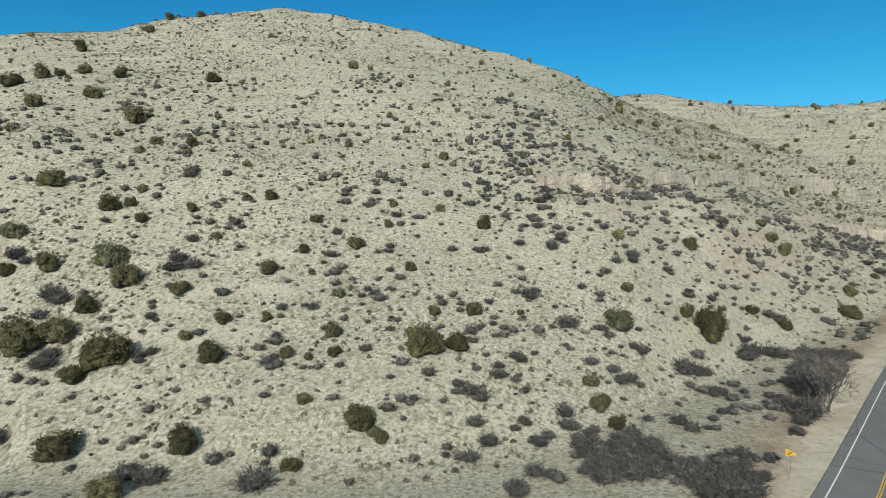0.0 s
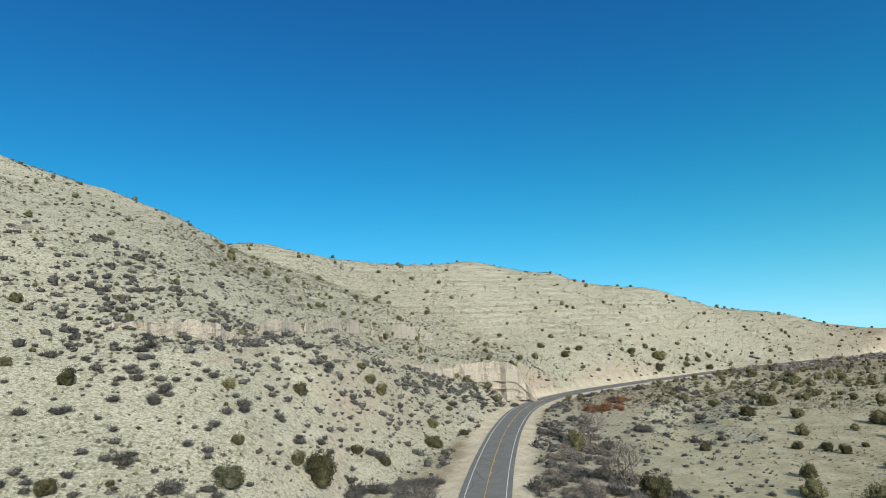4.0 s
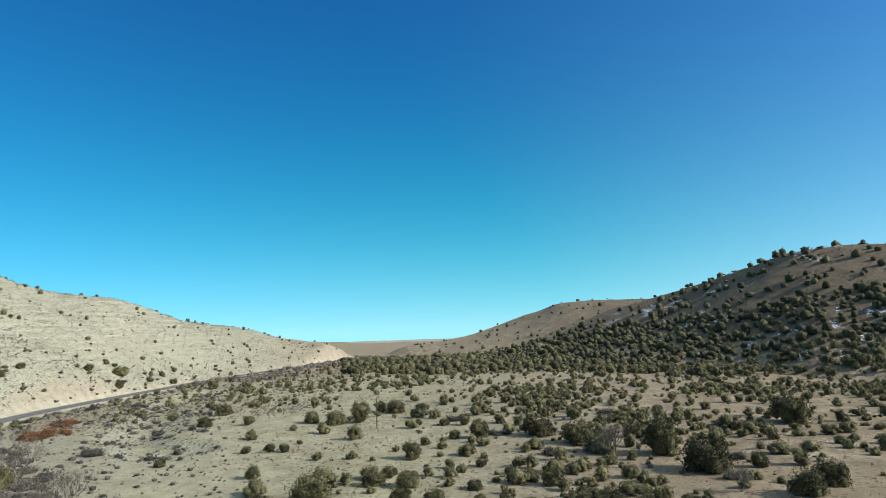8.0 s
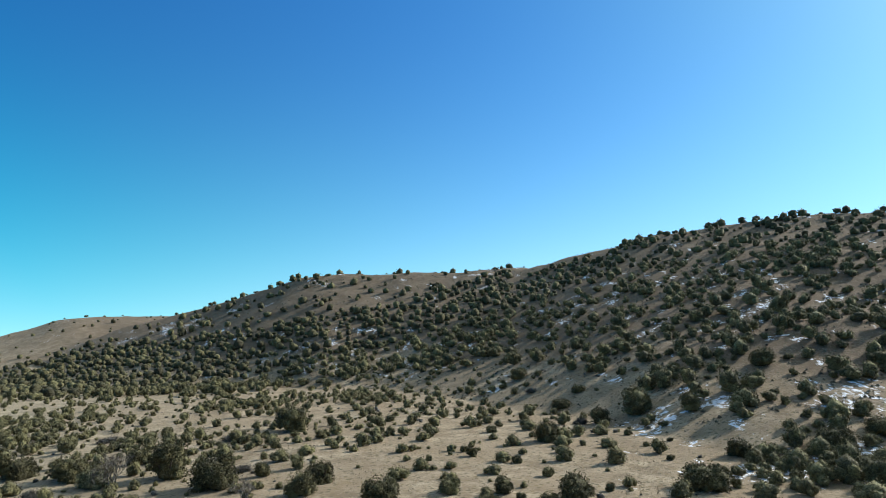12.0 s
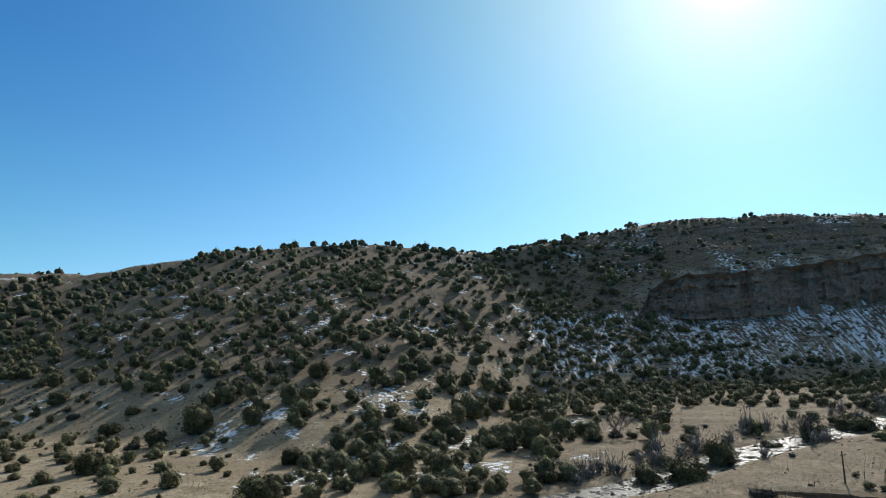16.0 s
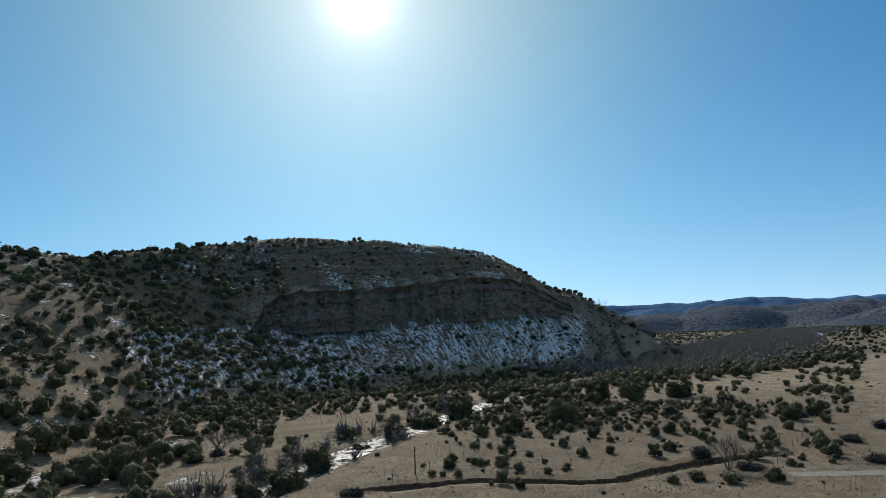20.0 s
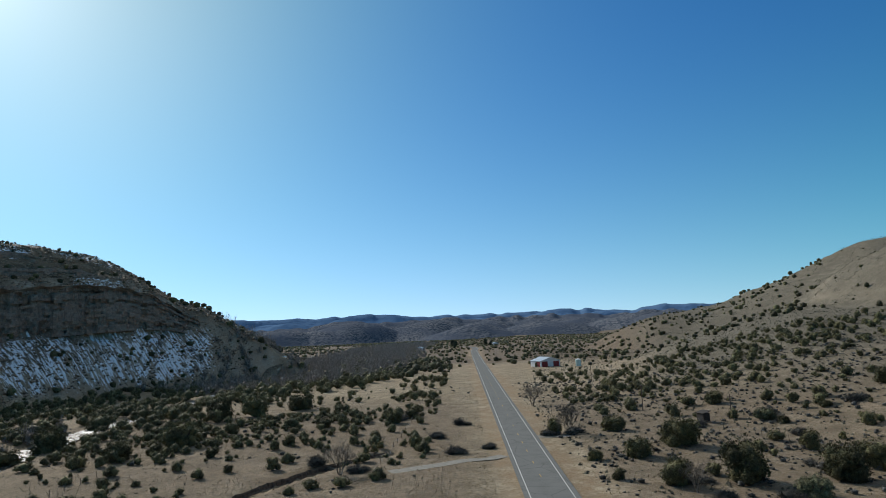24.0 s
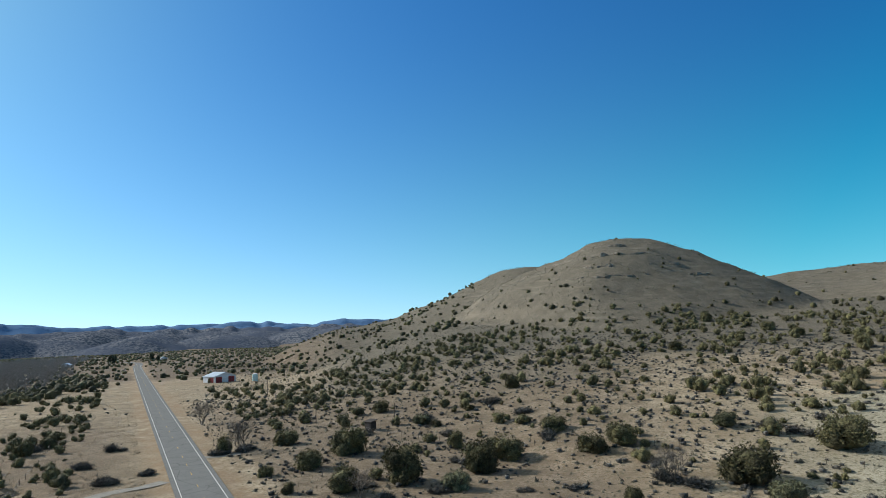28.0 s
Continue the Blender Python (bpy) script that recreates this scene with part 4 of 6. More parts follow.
JUNIPERS += [
    (210.2, 132.1, 2.18), (156.6, 97.1, 1.21), (188.0, 107.3, 2.89), (334.6, 186.3, 3.92), (96.6, 52.2, 2.13), (213.1, 114.0, 3.54), (147.4, 72.9, 1.4), (121.8, 58.9, 1.81),
    (96.8, 45.9, 2.61), (148.4, 67.2, 1.7), (148.0, 63.3, 1.53), (159.3, 63.8, 0.97), (105.1, 39.9, 3.87), (196.0, 74.3, 3), (193.3, 65.6, 3.94), (196.7, 58.1, 4),
    (116.5, 32.2, 2.45), (222.5, 58.3, 2.63), (123.8, 30.9, 1.83), (218.8, 51.9, 4.34), (116.8, 25.7, 2.54), (140.6, 29.9, 2.77), (225.0, 43.8, 2.4), (157.2, 29.8, 1.52),
    (187.9, 29.7, 1.8), (131.5, 19.8, 1.26), (166.1, 23.6, 1.75), (188.3, 23.4, 2.16), (115.2, 12.9, 1.78), (166.3, 16.9, 3.23),
]
JUNIPERS += [
    (133.5, 13.5, 1.27), (190.6, 13.1, 1.98), (127.1, 7.1, 1.46), (125.5, 2.9, 1.19), (170.2, 1.6, 4.99), (118.2, -1.1, 2.53), (158.8, -7.9, 4.65), (123.5, -15.4, 2.03),
    (166.7, -22.4, 3.24), (146.1, -25.3, 5.06), (128.2, -30.8, 5.5), (130.2, -40.6, 1.96), (184.0, -66.4, 5.5), (109.7, -41.0, 3.44), (116.2, -47.6, 3.05), (184.7, -79.2, 1.91),
    (164.8, -81.7, 1.04), (186.3, -93.6, 1.37), (95.3, -49.4, 3.69), (180.7, -97.9, 2.14), (119.0, -73.8, 0.93), (144.9, -91.1, 1.13), (92.9, -61.8, 2.38), (122.5, -85.8, 1.13),
    (116.8, -84.0, 1.51), (84.7, -63.6, 1.54), (140.0, -107.8, 2.01), (86.4, -68.5, 2.14), (104.7, -87.1, 1.29), (201.3, -170.6, 4.48),
]
JUNIPERS += [
    (90.8, -83.0, 1.29), (119.0, -108.8, 3.9), (155.9, -149.6, 3.65), (75.7, -75.0, 3.69), (157.4, -160.0, 2.73), (128.0, -138.2, 3.65), (107.7, -117.4, 1.05), (76.4, -83.8, 1.09),
    (165.3, -182.0, 3.44), (122.9, -148.7, 5.48), (98.9, -121.8, 0.88), (86.0, -113.4, 1.08), (98.4, -130.1, 0.92), (105.5, -149.4, 3.45), (68.2, -98.4, 4.71), (65.2, -103.1, 1.28),
    (79.0, -127.1, 3.13), (103.5, -183.1, 4.36), (61.0, -115.3, 1.37), (125.7, -238.2, 4.57), (65.8, -140.5, 4.42), (48.4, -119.1, 3.76), (62.1, -155.3, 4.29), (53.9, -162.6, 4.55),
    (39.3, -119.4, 3.68), (52.7, -185.5, 5.48), (49.6, -204.9, 3.36), (22.7, -116.8, 2.3), (43.8, -226.0, 5.5), (27.3, -153.1, 4.54),
]
JUNIPERS += [
    (19.4, -117.7, 2.3), (1.6, -124.6, 3.56), (-5.1, -127.3, 4.9), (-12.5, -143.5, 4.4), (-25.7, -163.6, 3.12), (-37.1, -174.8, 4.23), (-50.1, -189.5, 5.5), (-38.5, -128.2, 1.66),
    (-64.3, -199.1, 5.5), (-90.8, -233.1, 5.5), (-67.6, -163.7, 3.78), (-45.3, -107.0, 1.22), (-104.4, -230.4, 5.14), (-77.1, -163.7, 2.6), (-86.1, -167.3, 5.5), (-81.5, -143.5, 1.88),
    (-121.4, -207.6, 5.5), (-75.1, -125.2, 1.24), (-131.6, -201.3, 5.5), (-102.2, -140.8, 1.98), (-154.2, -205.2, 5.5), (-104.5, -133.9, 1.28), (-126.7, -156.7, 2.87), (-132.4, -153.8, 2.31),
    (-143.6, -142.4, 2.91), (-154.3, -144.7, 3.04), (-118.3, -109.7, 2.16), (-149.3, -87.5, 2.48), (-123.9, -63.2, 1.86), (-222.3, -107.9, 1.86),
]
JUNIPERS += [
    (-158.1, -74.6, 3.73), (-111.0, -52.1, 1.52), (-130.6, -56.4, 3.57), (-112.4, -41.6, 3.51), (-146.6, -52.9, 5.02), (-205.6, -62.7, 3.27), (-239.8, -68.4, 2.11), (-121.2, -32.6, 4.94),
    (-182.6, -38.7, 1.75), (-156.7, -28.5, 2.73), (-197.5, -31.1, 1.88), (-131.5, -18.7, 4.57), (-144.7, -15.0, 5.01), (-220.4, -19.2, 3.13), (-161.1, -3.9, 3.85), (-188.3, 3.6, 1.77),
    (-141.7, 4.3, 4.09), (-144.9, 10.9, 4.18), (-210.6, 24.2, 1.79), (-268.6, 44.0, 3.61), (-236.8, 47.1, 1.58), (-359.4, 76.2, 4.13), (-255.8, 58.3, 2.22), (-235.0, 57.9, 1.81),
    (-122.2, 31.2, 5.5), (-285.9, 73.6, 2.79), (-315.1, 94.0, 3.73), (-229.0, 71.5, 2.03), (-294.5, 98.9, 3.52), (-214.0, 82.1, 2.59),
]
JUNIPERS += [
    (-139.9, 54.2, 5.5), (-253.8, 107.6, 3.9), (-69.8, 97.1, 1.7), (-57.4, 81.3, 3.18), (-123.3, 180.0, 3.75), (-43.3, 65.8, 2.8), (-105.3, 161.7, 2.37), (-62.9, 96.9, 2.09),
    (-53.7, 83.4, 2.88), (-119.4, 188.3, 2.73), (-75.5, 119.5, 3.03), (-47.7, 76.4, 1.92), (-115.7, 191.2, 1.88), (-51.9, 87.8, 1.86), (-33.4, 57.5, 1.86), (-126.7, 222.4, 2.64),
    (-44.7, 78.9, 3.55), (-109.3, 193.2, 2.52), (-95.3, 171.6, 2.77), (-60.3, 111.6, 2.29), (-49.0, 93.4, 2.43), (-97.1, 191.1, 2.62), (-57.3, 113.1, 1.32), (-76.9, 156.4, 3.12),
    (-53.3, 108.6, 1.26), (-115.7, 252.4, 2.33), (-64.9, 141.7, 1.62), (-29.1, 65.3, 1.99), (-40.0, 92.1, 1.74), (-35.9, 83.1, 1.14),
]
JUNIPERS += [
    (-113.2, 266.2, 2.15), (-45.9, 112.8, 1.27), (-56.5, 140.8, 1.57), (-30.9, 79.0, 2.07), (-100.9, 268.4, 2.14), (-39.3, 106.0, 1.08), (-32.0, 86.9, 1.34), (-67.3, 186.4, 2.81),
    (-28.3, 98.3, 1.67), (-33.0, 118.6, 1.64), (-16.8, 62.5, 1.31), (-21.2, 79.9, 1.13), (-17.2, 71.7, 1.02), (-18.2, 79.3, 0.71), (-23.7, 103.5, 1.12), (-15.8, 84.6, 1.43),
    (-14.9, 80.2, 1.12), (-10.2, 68.0, 2.2), (-15.3, 106.3, 1.75), (-28.1, 204.1, 2.12), (-7.5, 66.3, 0.94), (-10.2, 113.7, 1.09), (-9.6, 120.0, 1.03), (-5.6, 100.5, 1.16),
    (-3.1, 81.2, 2.89), (-1.6, 90.0, 1.22), (-0.5, 119.9, 1.14),
]
# shrubs that stand out: east, north, radius in metres
SHRUBS = []
SHRUBS += [
    (1.4, 107.9, 1.23), (1.9, 74.7, 1.84), (1.8, 65.1, 1.5), (3, 69.9, 1.39), (6.4, 108.5, 1.55), (4.5, 67.2, 1.34), (6.5, 78.9, 1.7), (5.6, 57.2, 1.77),
    (9.2, 81.4, 1.67), (8.4, 70.4, 1.61), (13.7, 111.2, 1.38), (14.2, 97.7, 1.89), (10.7, 68.6, 1.73), (20.5, 127.3, 2.43), (22.4, 113.5, 1.97), (14.5, 72.8, 1.83),
    (19.5, 91.1, 2.33), (20, 84.1, 1.42), (30.4, 120.4, 1.76), (23.3, 90.9, 1.8), (16.7, 59.7, 3), (24.1, 83.6, 2.1), (35.2, 112.6, 2.01), (28.7, 90.6, 1.82),
    (22.8, 66, 2.42), (41.4, 113.9, 1.72), (43.2, 110.4, 1.9), (36.8, 89.7, 2.79), (62.6, 140.4, 2.59), (50, 111.9, 1.97),
]
SHRUBS += [
    (26.9, 57.9, 2.89), (50.4, 101.8, 3), (63.4, 118.3, 2.52), (55.5, 102.6, 3), (57.1, 94.7, 3), (118.4, 168.9, 3), (139.4, 177.8, 3), (162.6, 185.9, 3),
    (82.4, 87, 3), (124.3, 128.1, 3), (145.4, 141.8, 3), (92.5, 87.8, 3), (198.1, 182.6, 3), (118.8, 104.6, 3), (86.4, 75.3, 3), (190.5, 160.7, 3),
    (236.5, 185.3, 3), (144.9, 112.3, 3), (91.2, 65.6, 3), (246.1, 170, 3), (431.7, 236.9, 3), (337.2, 153.1, 3), (411.4, 168.2, 3), (197.1, 27.7, 3),
    (171.4, 12.3, 3), (144.5, -0.1, 2.71), (206.7, -19.1, 3), (181.1, -46.6, 3), (139.6, -39.7, 2.04), (180.9, -159.3, 3),
]
SHRUBS += [
    (131.5, -133.6, 2.61), (20.8, -181.3, 3), (9.8, -172.7, 3), (-2.3, -203, 3), (-14.4, -151, 2.84), (-15.8, -114.8, 2.19), (-46.4, -292.1, 3), (-35.4, -174.5, 3),
    (-46.9, -187.6, 3), (-90.9, -112.3, 3), (-90.6, -100.6, 2.54), (-148.6, -145.7, 3), (-130.3, -112, 2.4), (-115.2, -93.5, 2.78), (-150.7, -119.8, 2.68), (-124.7, -92.3, 2.17),
    (-147.5, -88.2, 3), (-151.5, -83.5, 3), (-115.8, -39.1, 2.88), (-171.8, -56.5, 2.52), (-106.9, -31.9, 2.65), (-191.6, -45.2, 3), (-115.2, -24, 2.78), (-172.3, -32.2, 2.45),
    (-140.9, -25.4, 2.01), (-203.5, -24.2, 3), (-116.1, -8.6, 1.65), (-185.3, -13.6, 3), (-156.1, -5.1, 2.92), (-116.4, 0.4, 1.65),
]
SHRUBS += [
    (-123.4, 17.8, 3), (-121.1, 22.2, 2.9), (-154.6, 43.9, 3), (-148.4, 48.7, 3), (-157.8, 56.9, 2.34), (-51.3, 70.2, 2.1), (-68.5, 99.3, 2.51), (-58.3, 89.1, 3),
    (-51.6, 79.8, 2.74), (-32.4, 61.3, 3), (-39.6, 79.6, 1.54), (-41.9, 98.2, 3), (-51.7, 125.2, 2.54), (-21.3, 59.6, 3), (-26.3, 74.3, 1.77), (-63.1, 189.7, 3),
    (-29.1, 92.8, 1.12), (-18.8, 69, 1.63), (-29.4, 110.3, 1.84), (-22.5, 86.2, 1.89), (-23.1, 94.7, 1.87), (-19.5, 87.6, 1.56), (-13.8, 63.1, 2.59), (-10.9, 62.3, 2.23),
    (-11.2, 73.1, 1.31), (-10.8, 78.7, 1.71), (-6.2, 61.4, 1.94), (-6.4, 74, 1.1), (-3.5, 67.4, 1.68), (-3.8, 78.2, 0.92),
]
SHRUBS += [
    (-4.1, 90.8, 1.58), (-0.3, 68.7, 1.37),
]
# sages that stand out: east, north, radius in metres
SAGES = []
SAGES += [
    (19, 80, 1.36), (26.6, 93.5, 2.61), (207.3, 41.5, 2.94), (149.5, -12.1, 4), (-185.3, -43.8, 3.18), (-116.4, -21, 3.02), (-156.4, 35.4, 2.99), (-113.5, 34.1, 3.36),
    (-73, 104.2, 2.4), (-53.8, 98.4, 3.19), (-23.3, 112.5, 1.31), (-16.4, 93.9, 1.28), (-8.5, 67.2, 1.01),
]
# bare_trees that stand out: east, north, radius in metres
BARE_TREES = []
BARE_TREES += [
    (49.6, 78.4, 9), (119.9, 110.3, 9), (94.8, 78.9, 9), (145.7, -14.7, 9), (112, -31.8, 4.41), (9.7, -170.4, 9), (-35.4, -174.5, 9), (-86.5, -101.9, 7.53),
    (-196.9, -123.8, 9), (-150.2, -83.6, 9), (-109.2, -37.2, 5.46), (-122.6, 17.7, 8.18),
]



# ---- where plants grow ----
def scatter(n, b0, b1, d0, d1, chance, seed, sizes):
    """Random places in a sector; chance(x, y, b, d) thins them out; sizes: least and most radius."""
    r = np.random.default_rng(seed)
    b = r.uniform(b0, b1, n)
    d = np.sqrt(r.uniform(d0 * d0, d1 * d1, n))
    x, y = d * np.sin(np.radians(b)), d * np.cos(np.radians(b))
    keep = r.uniform(0, 1, n) < chance(x, y, b % 360, d)
    keep &= off_line(x, y, road_line) > 9
    keep &= off_line(x, y, creek_line) > 5.5
    q = sizes[0] + (sizes[1] - sizes[0]) * r.uniform(0, 1, n) ** 1.7
    return np.column_stack([x, y, q])[keep]


def apart(places, others, gap):
    """Leaves out places too close to the others, as seen on the ground."""
    o = np.asarray(others, float)
    keep = np.ones(len(places), bool)
    for ox, oy, oq in o:
        keep &= np.hypot(places[:, 0] - ox, places[:, 1] - oy) > gap + 0.9 * oq
    return places[keep]


def spaced(places, k=1.3):
    """Leaves out places that overlap an earlier one."""
    cell, out, grid = 6.0, [], {}
    for x, y, q in places:
        i, j = int(x // cell), int(y // cell)
        if all(math.hypot(x - a, y - b) > k * 0.5 * (q + c) for di in (-1, 0, 1) for dj in (-1, 0, 1) for a, b, c in grid.get((i + di, j + dj), ())):
            grid.setdefault((i, j), []).append((x, y, q))
            out.append((x, y, q))
    return np.array(out)


def steepness(x, y):
    return np.hypot(height(x + 2, y) - height(x - 2, y), height(x, y + 2) - height(x, y - 2)) / 4


clump = lambda x, y, s, k: step(-0.25, 0.45, vnoise(x, y, s, k))
edge_of_wood = lambda b: np.interp(b, (75, 86, 94, 104, 114, 122, 129, 136, 140, 146, 152, 160), (430, 420, 405, 355, 365, 345, 300, 232, 203, 170, 156, 155))
# above this line of sight from the valley the eastern hills are almost bare
bare_above = lambda b: np.interp(b, (76, 79, 91.5, 98, 105, 109, 114, 119, 124, 131, 134), (-3.0, -2.4, -0.9, -0.2, 0.4, 0.9, 1.7, 2.7, 3.7, 5.3, 30.0))


def grown(x, y, b, d):
    up = np.degrees(np.arctan2(height(x, y) - EYE, d))
    return 1 - 0.9 * step(-0.25, 0.35, up - bare_above(b) + 0.5 * vnoise(x, y, 40, 79)) * (b > 72) * (b < 134)


wood = scatter(10500, 72, 130, 180, 660, lambda x, y, b, d: step(-25, 10, d - edge_of_wood(b) + 14 * vnoise(x, y, 30, 71)) * grown(x, y, b, d) * (0.78 - 0.35 * step(108, 122, b) * step(60, 120, d - edge_of_wood(b))), 201, (2.3, 4.9))
slope_trees = scatter(6600, 128, 182, 140, 500, lambda x, y, b, d: step(0, 20, d - edge_of_wood(b)) * (0.24 + 0.28 * clump(x, y, 25, 72)) * (1 - 0.35 * step(172, 178, b) * step(330, 370, d)), 202, (1.5, 4.5))
east_flat = scatter(11500, 62, 140, 95, 430, lambda x, y, b, d: (1 - step(-20, 8, d - edge_of_wood(b))) * (0.11 + 0.5 * clump(x, y, 45, 73) * (1 - 0.8 * step(112, 126, b))) * (0.3 + 0.7 * step(72, 86, b)) * (1 + 0.9 * step(84, 90, b) * (1 - step(104, 112, b)) * (1 - step(300, 360, d))), 203, (0.55, 2.7))
talus_trees = scatter(5200, 170, 210, 230, 440, lambda x, y, b, d: (0.3 + 0.6 * clump(x, y, 30, 74)) * (1 - 0.55 * step(186, 192, b)) * (1 - step(-70, -25, d - np.interp(b, (170, 180, 190, 197, 205, 210), (420, 385, 396, 418, 452, 470)))), 204, (1.4, 3.6))
south_flat = scatter(12000, 178, 236, 135, 620, lambda x, y, b, d: 0.9 * clump(x, y, 34, 75) * step(195, 205, b + 0.04 * (d - 200)) * (height(x, y) < 7), 205, (0.9, 2.9))
fan_trees = scatter(10500, 238, 296, 105, 480, lambda x, y, b, d: (0.16 + 0.32 * clump(x, y, 38, 76)) * (1 - 0.85 * (1 - step(150, 240, d))) * (1 - 0.9 * step(0, 50, d - 365)), 206, (0.8, 2.9))
hill_dots = scatter(2600, 255, 300, 360, 830, lambda x, y, b, d: 0.05 + 0 * d, 207, (0.8, 2.2))
ridge_trees = scatter(5200, 14, 72, 240, 740, lambda x, y, b, d: 0.15 + 0.3 * (1 - step(20, 70, d - np.interp(b, (28, 45, 58, 69), (240, 300, 430, 590)))), 208, (0.8, 2.3))
north_trees = scatter(420, -40, 22, 90, 300, lambda x, y, b, d: 0.25 + 0 * d, 209, (0.6, 1.5))
far_hill_trees = scatter(3000, 78, 134, 420, 900, lambda x, y, b, d: 0.13 + 0 * d, 210, (1.3, 3.4))
gully_trees = scatter(1100, 136, 172, 112, 185, lambda x, y, b, d: 0.04 + 0.8 * step(0.1, 0.6, vnoise(x, y, 22, 90)) * step(145, 150, b), 214, (1.4, 3.6))
creek_trees = scatter(2600, 150, 236, 120, 520, lambda x, y, b, d: 0.8 * (1 - step(13, 24, off_line(x, y, creek_line))) * np.where(y > -215, 0.06 + 0.94 * step(-1, 4, (x - 9) * 0.782 - (y + 108) * 0.623), 1), 213, (1.6, 4.2))
meadow_trees = scatter(1500, 194, 231, 118, 330, lambda x, y, b, d: 0.1 + 0.75 * step(0.0, 0.5, vnoise(x, y, 30, 95)), 215, (0.6, 2.3))
foot_trees = scatter(900, 178, 208, 330, 460, lambda x, y, b, d: 0.7 * clump(x, y, 16, 97) * step(-24, -14, d - np.interp(b, (178, 184, 190, 197, 204, 208), (356, 369, 387, 409, 444, 459))) * (1 - step(-7, -3, d - np.interp(b, (178, 184, 190, 197, 204, 208), (356, 369, 387, 409, 444, 459)))), 218, (1.4, 3.2))
end_trees = scatter(700, 203, 216, 400, 540, lambda x, y, b, d: 0.16 + 0 * d, 216, (0.6, 1.6))
mesa_trees = scatter(2600, 164, 210, 400, 520, lambda x, y, b, d: (0.5 - 0.38 * step(177, 184, b)) * (1 - step(199, 204, b) * 0.8), 211, (1.0, 2.7))
belt_line = spline([(-120, -262), (-165, -268), (-200, -268), (-240, -277), (-275, -288), (-330, -315), (-400, -352)], 10)
belt_trees = scatter(2600, 196, 232, 260, 560, lambda x, y, b, d: 0.95 * (1 - step(10, 24, off_line(x, y, belt_line))), 217, (2.2, 4.4))
far_fan = scatter(14000, 204, 262, 460, 1900, lambda x, y, b, d: 0.4 + 0.55 * clump(x, y, 90, 78), 212, (1.2, 3.0))

manual = np.array(JUNIPERS)
wild = np.concatenate([wood, slope_trees, gully_trees, east_flat, talus_trees, creek_trees, belt_trees, foot_trees, meadow_trees, south_flat, fan_trees, north_trees, ridge_trees])
wild = apart(spaced(wild), np.concatenate([manual, np.array(SHRUBS), np.array(SAGES)]), 1.2)
keep_off = (np.hypot(wild[:, 0] + 391, wild[:, 1] + 234) > 26) & (off_line(wild[:, 0], wild[:, 1], drive_line) > 4) & (off_line(wild[:, 0], wild[:, 1], wash_line) > 3) & ((wild[:, 0] > -30) | (off_line(wild[:, 0], wild[:, 1], road_line) > 24))
wild = wild[keep_off]
dist = np.hypot(wild[:, 0], wild[:, 1])
order = np.argsort(dist)
near, rest = wild[order[:60]], wild[order[60:]]

juniper_bases = []
for i in range(6):
    juniper_bases.append(thing_plant("juniper", "rounded dark green juniper bush on dry ground", "tree", "junipers of the valley",
                                     (("crown", mesh_of("crown", *HI[i], M_JUNIPER, True)), ("trunk", mesh_of("trunk", *TRUNKS[i % 3], M_BARK)))))
solo = [tuple(p) for p in manual] + [tuple(p) for p in near]
place_copies(juniper_bases, solo, (0.72, 1.08))

rd = np.hypot(rest[:, 0], rest[:, 1])
stuff("juniper_scrub", MID, rest[rd < 180], M_JUNIPER, "dark green junipers scattered over dry grass", "trees", (0.72, 1.08), smooth=True)
stuff("juniper_wood", LO, rest[(rd >= 180) & (rd < 400)], M_JUNIPER, "dense dark green juniper wood on the slopes", "trees", (0.72, 1.08), smooth=True)
stuff("far_junipers", TINY, np.concatenate([rest[rd >= 400], hill_dots, far_hill_trees, mesa_trees, end_trees]), M_JUNIPER, "distant dark green junipers on hills and mesa", "trees", (0.72, 1.08), smooth=True)

stuff("plain_junipers", SPECK, far_fan, M_JUNIPER, "dark junipers covering the far valley floor", "trees", (0.72, 1.08), smooth=True)

# sage and leafless shrubs
sage_bases = [thing_plant("sage_bush", "olive-grey leafy bush on gravel", "bush", "sage bushes", (("crown", mesh_of("crown", *HI[i], M_SAGE, True)), ("stem", mesh_of("stem", *TRUNKS[i % 3], M_BARK)))) for i in (0, 2)]
place_copies(sage_bases, [tuple(p) for p in SAGES], (0.7, 0.9))

shrub_places = []
for x, y, q in SHRUBS:
    if q < 1.5:
        shrub_places.append((x, y, q))
    else:
        for k in range(3):
            a = rng.uniform(0, 6.28)
            shrub_places.append((x + 0.55 * q * math.cos(a + 2.1 * k), y + 0.55 * q * math.sin(a + 2.1 * k), q * rng.uniform(0.52, 0.8)))
shrub_bases = [thing_plant("grey_shrub", "leafless grey desert shrub on gravelly soil", "shrub", "grey desert shrubs", (("stems", mesh_of("stems", *TWIG_HI[i], M_TWIG)),)) for i in range(3)]
place_copies(shrub_bases, shrub_places[:300], (0.75, 1.05), 0.02)

north_shrubs = scatter(16000, -40, 62, 62, 330, lambda x, y, b, d: (0.14 + 0.2 * clump(x, y, 18, 81)) * (1.2 - 0.35 * step(90, 200, d)) * (1 + 0.3 * step(-8, 8, (b + 180) % 360 - 180)), 221, (0.35, 1.05))
valley_side = scatter(9000, -42, 48, 60, 200, lambda x, y, b, d: (0.1 + 0.55 * clump(x, y, 14, 93)) * (0.45 + 0.55 * step(-12, 12, (b + 180) % 360 - 180)), 229, (0.5, 1.6))

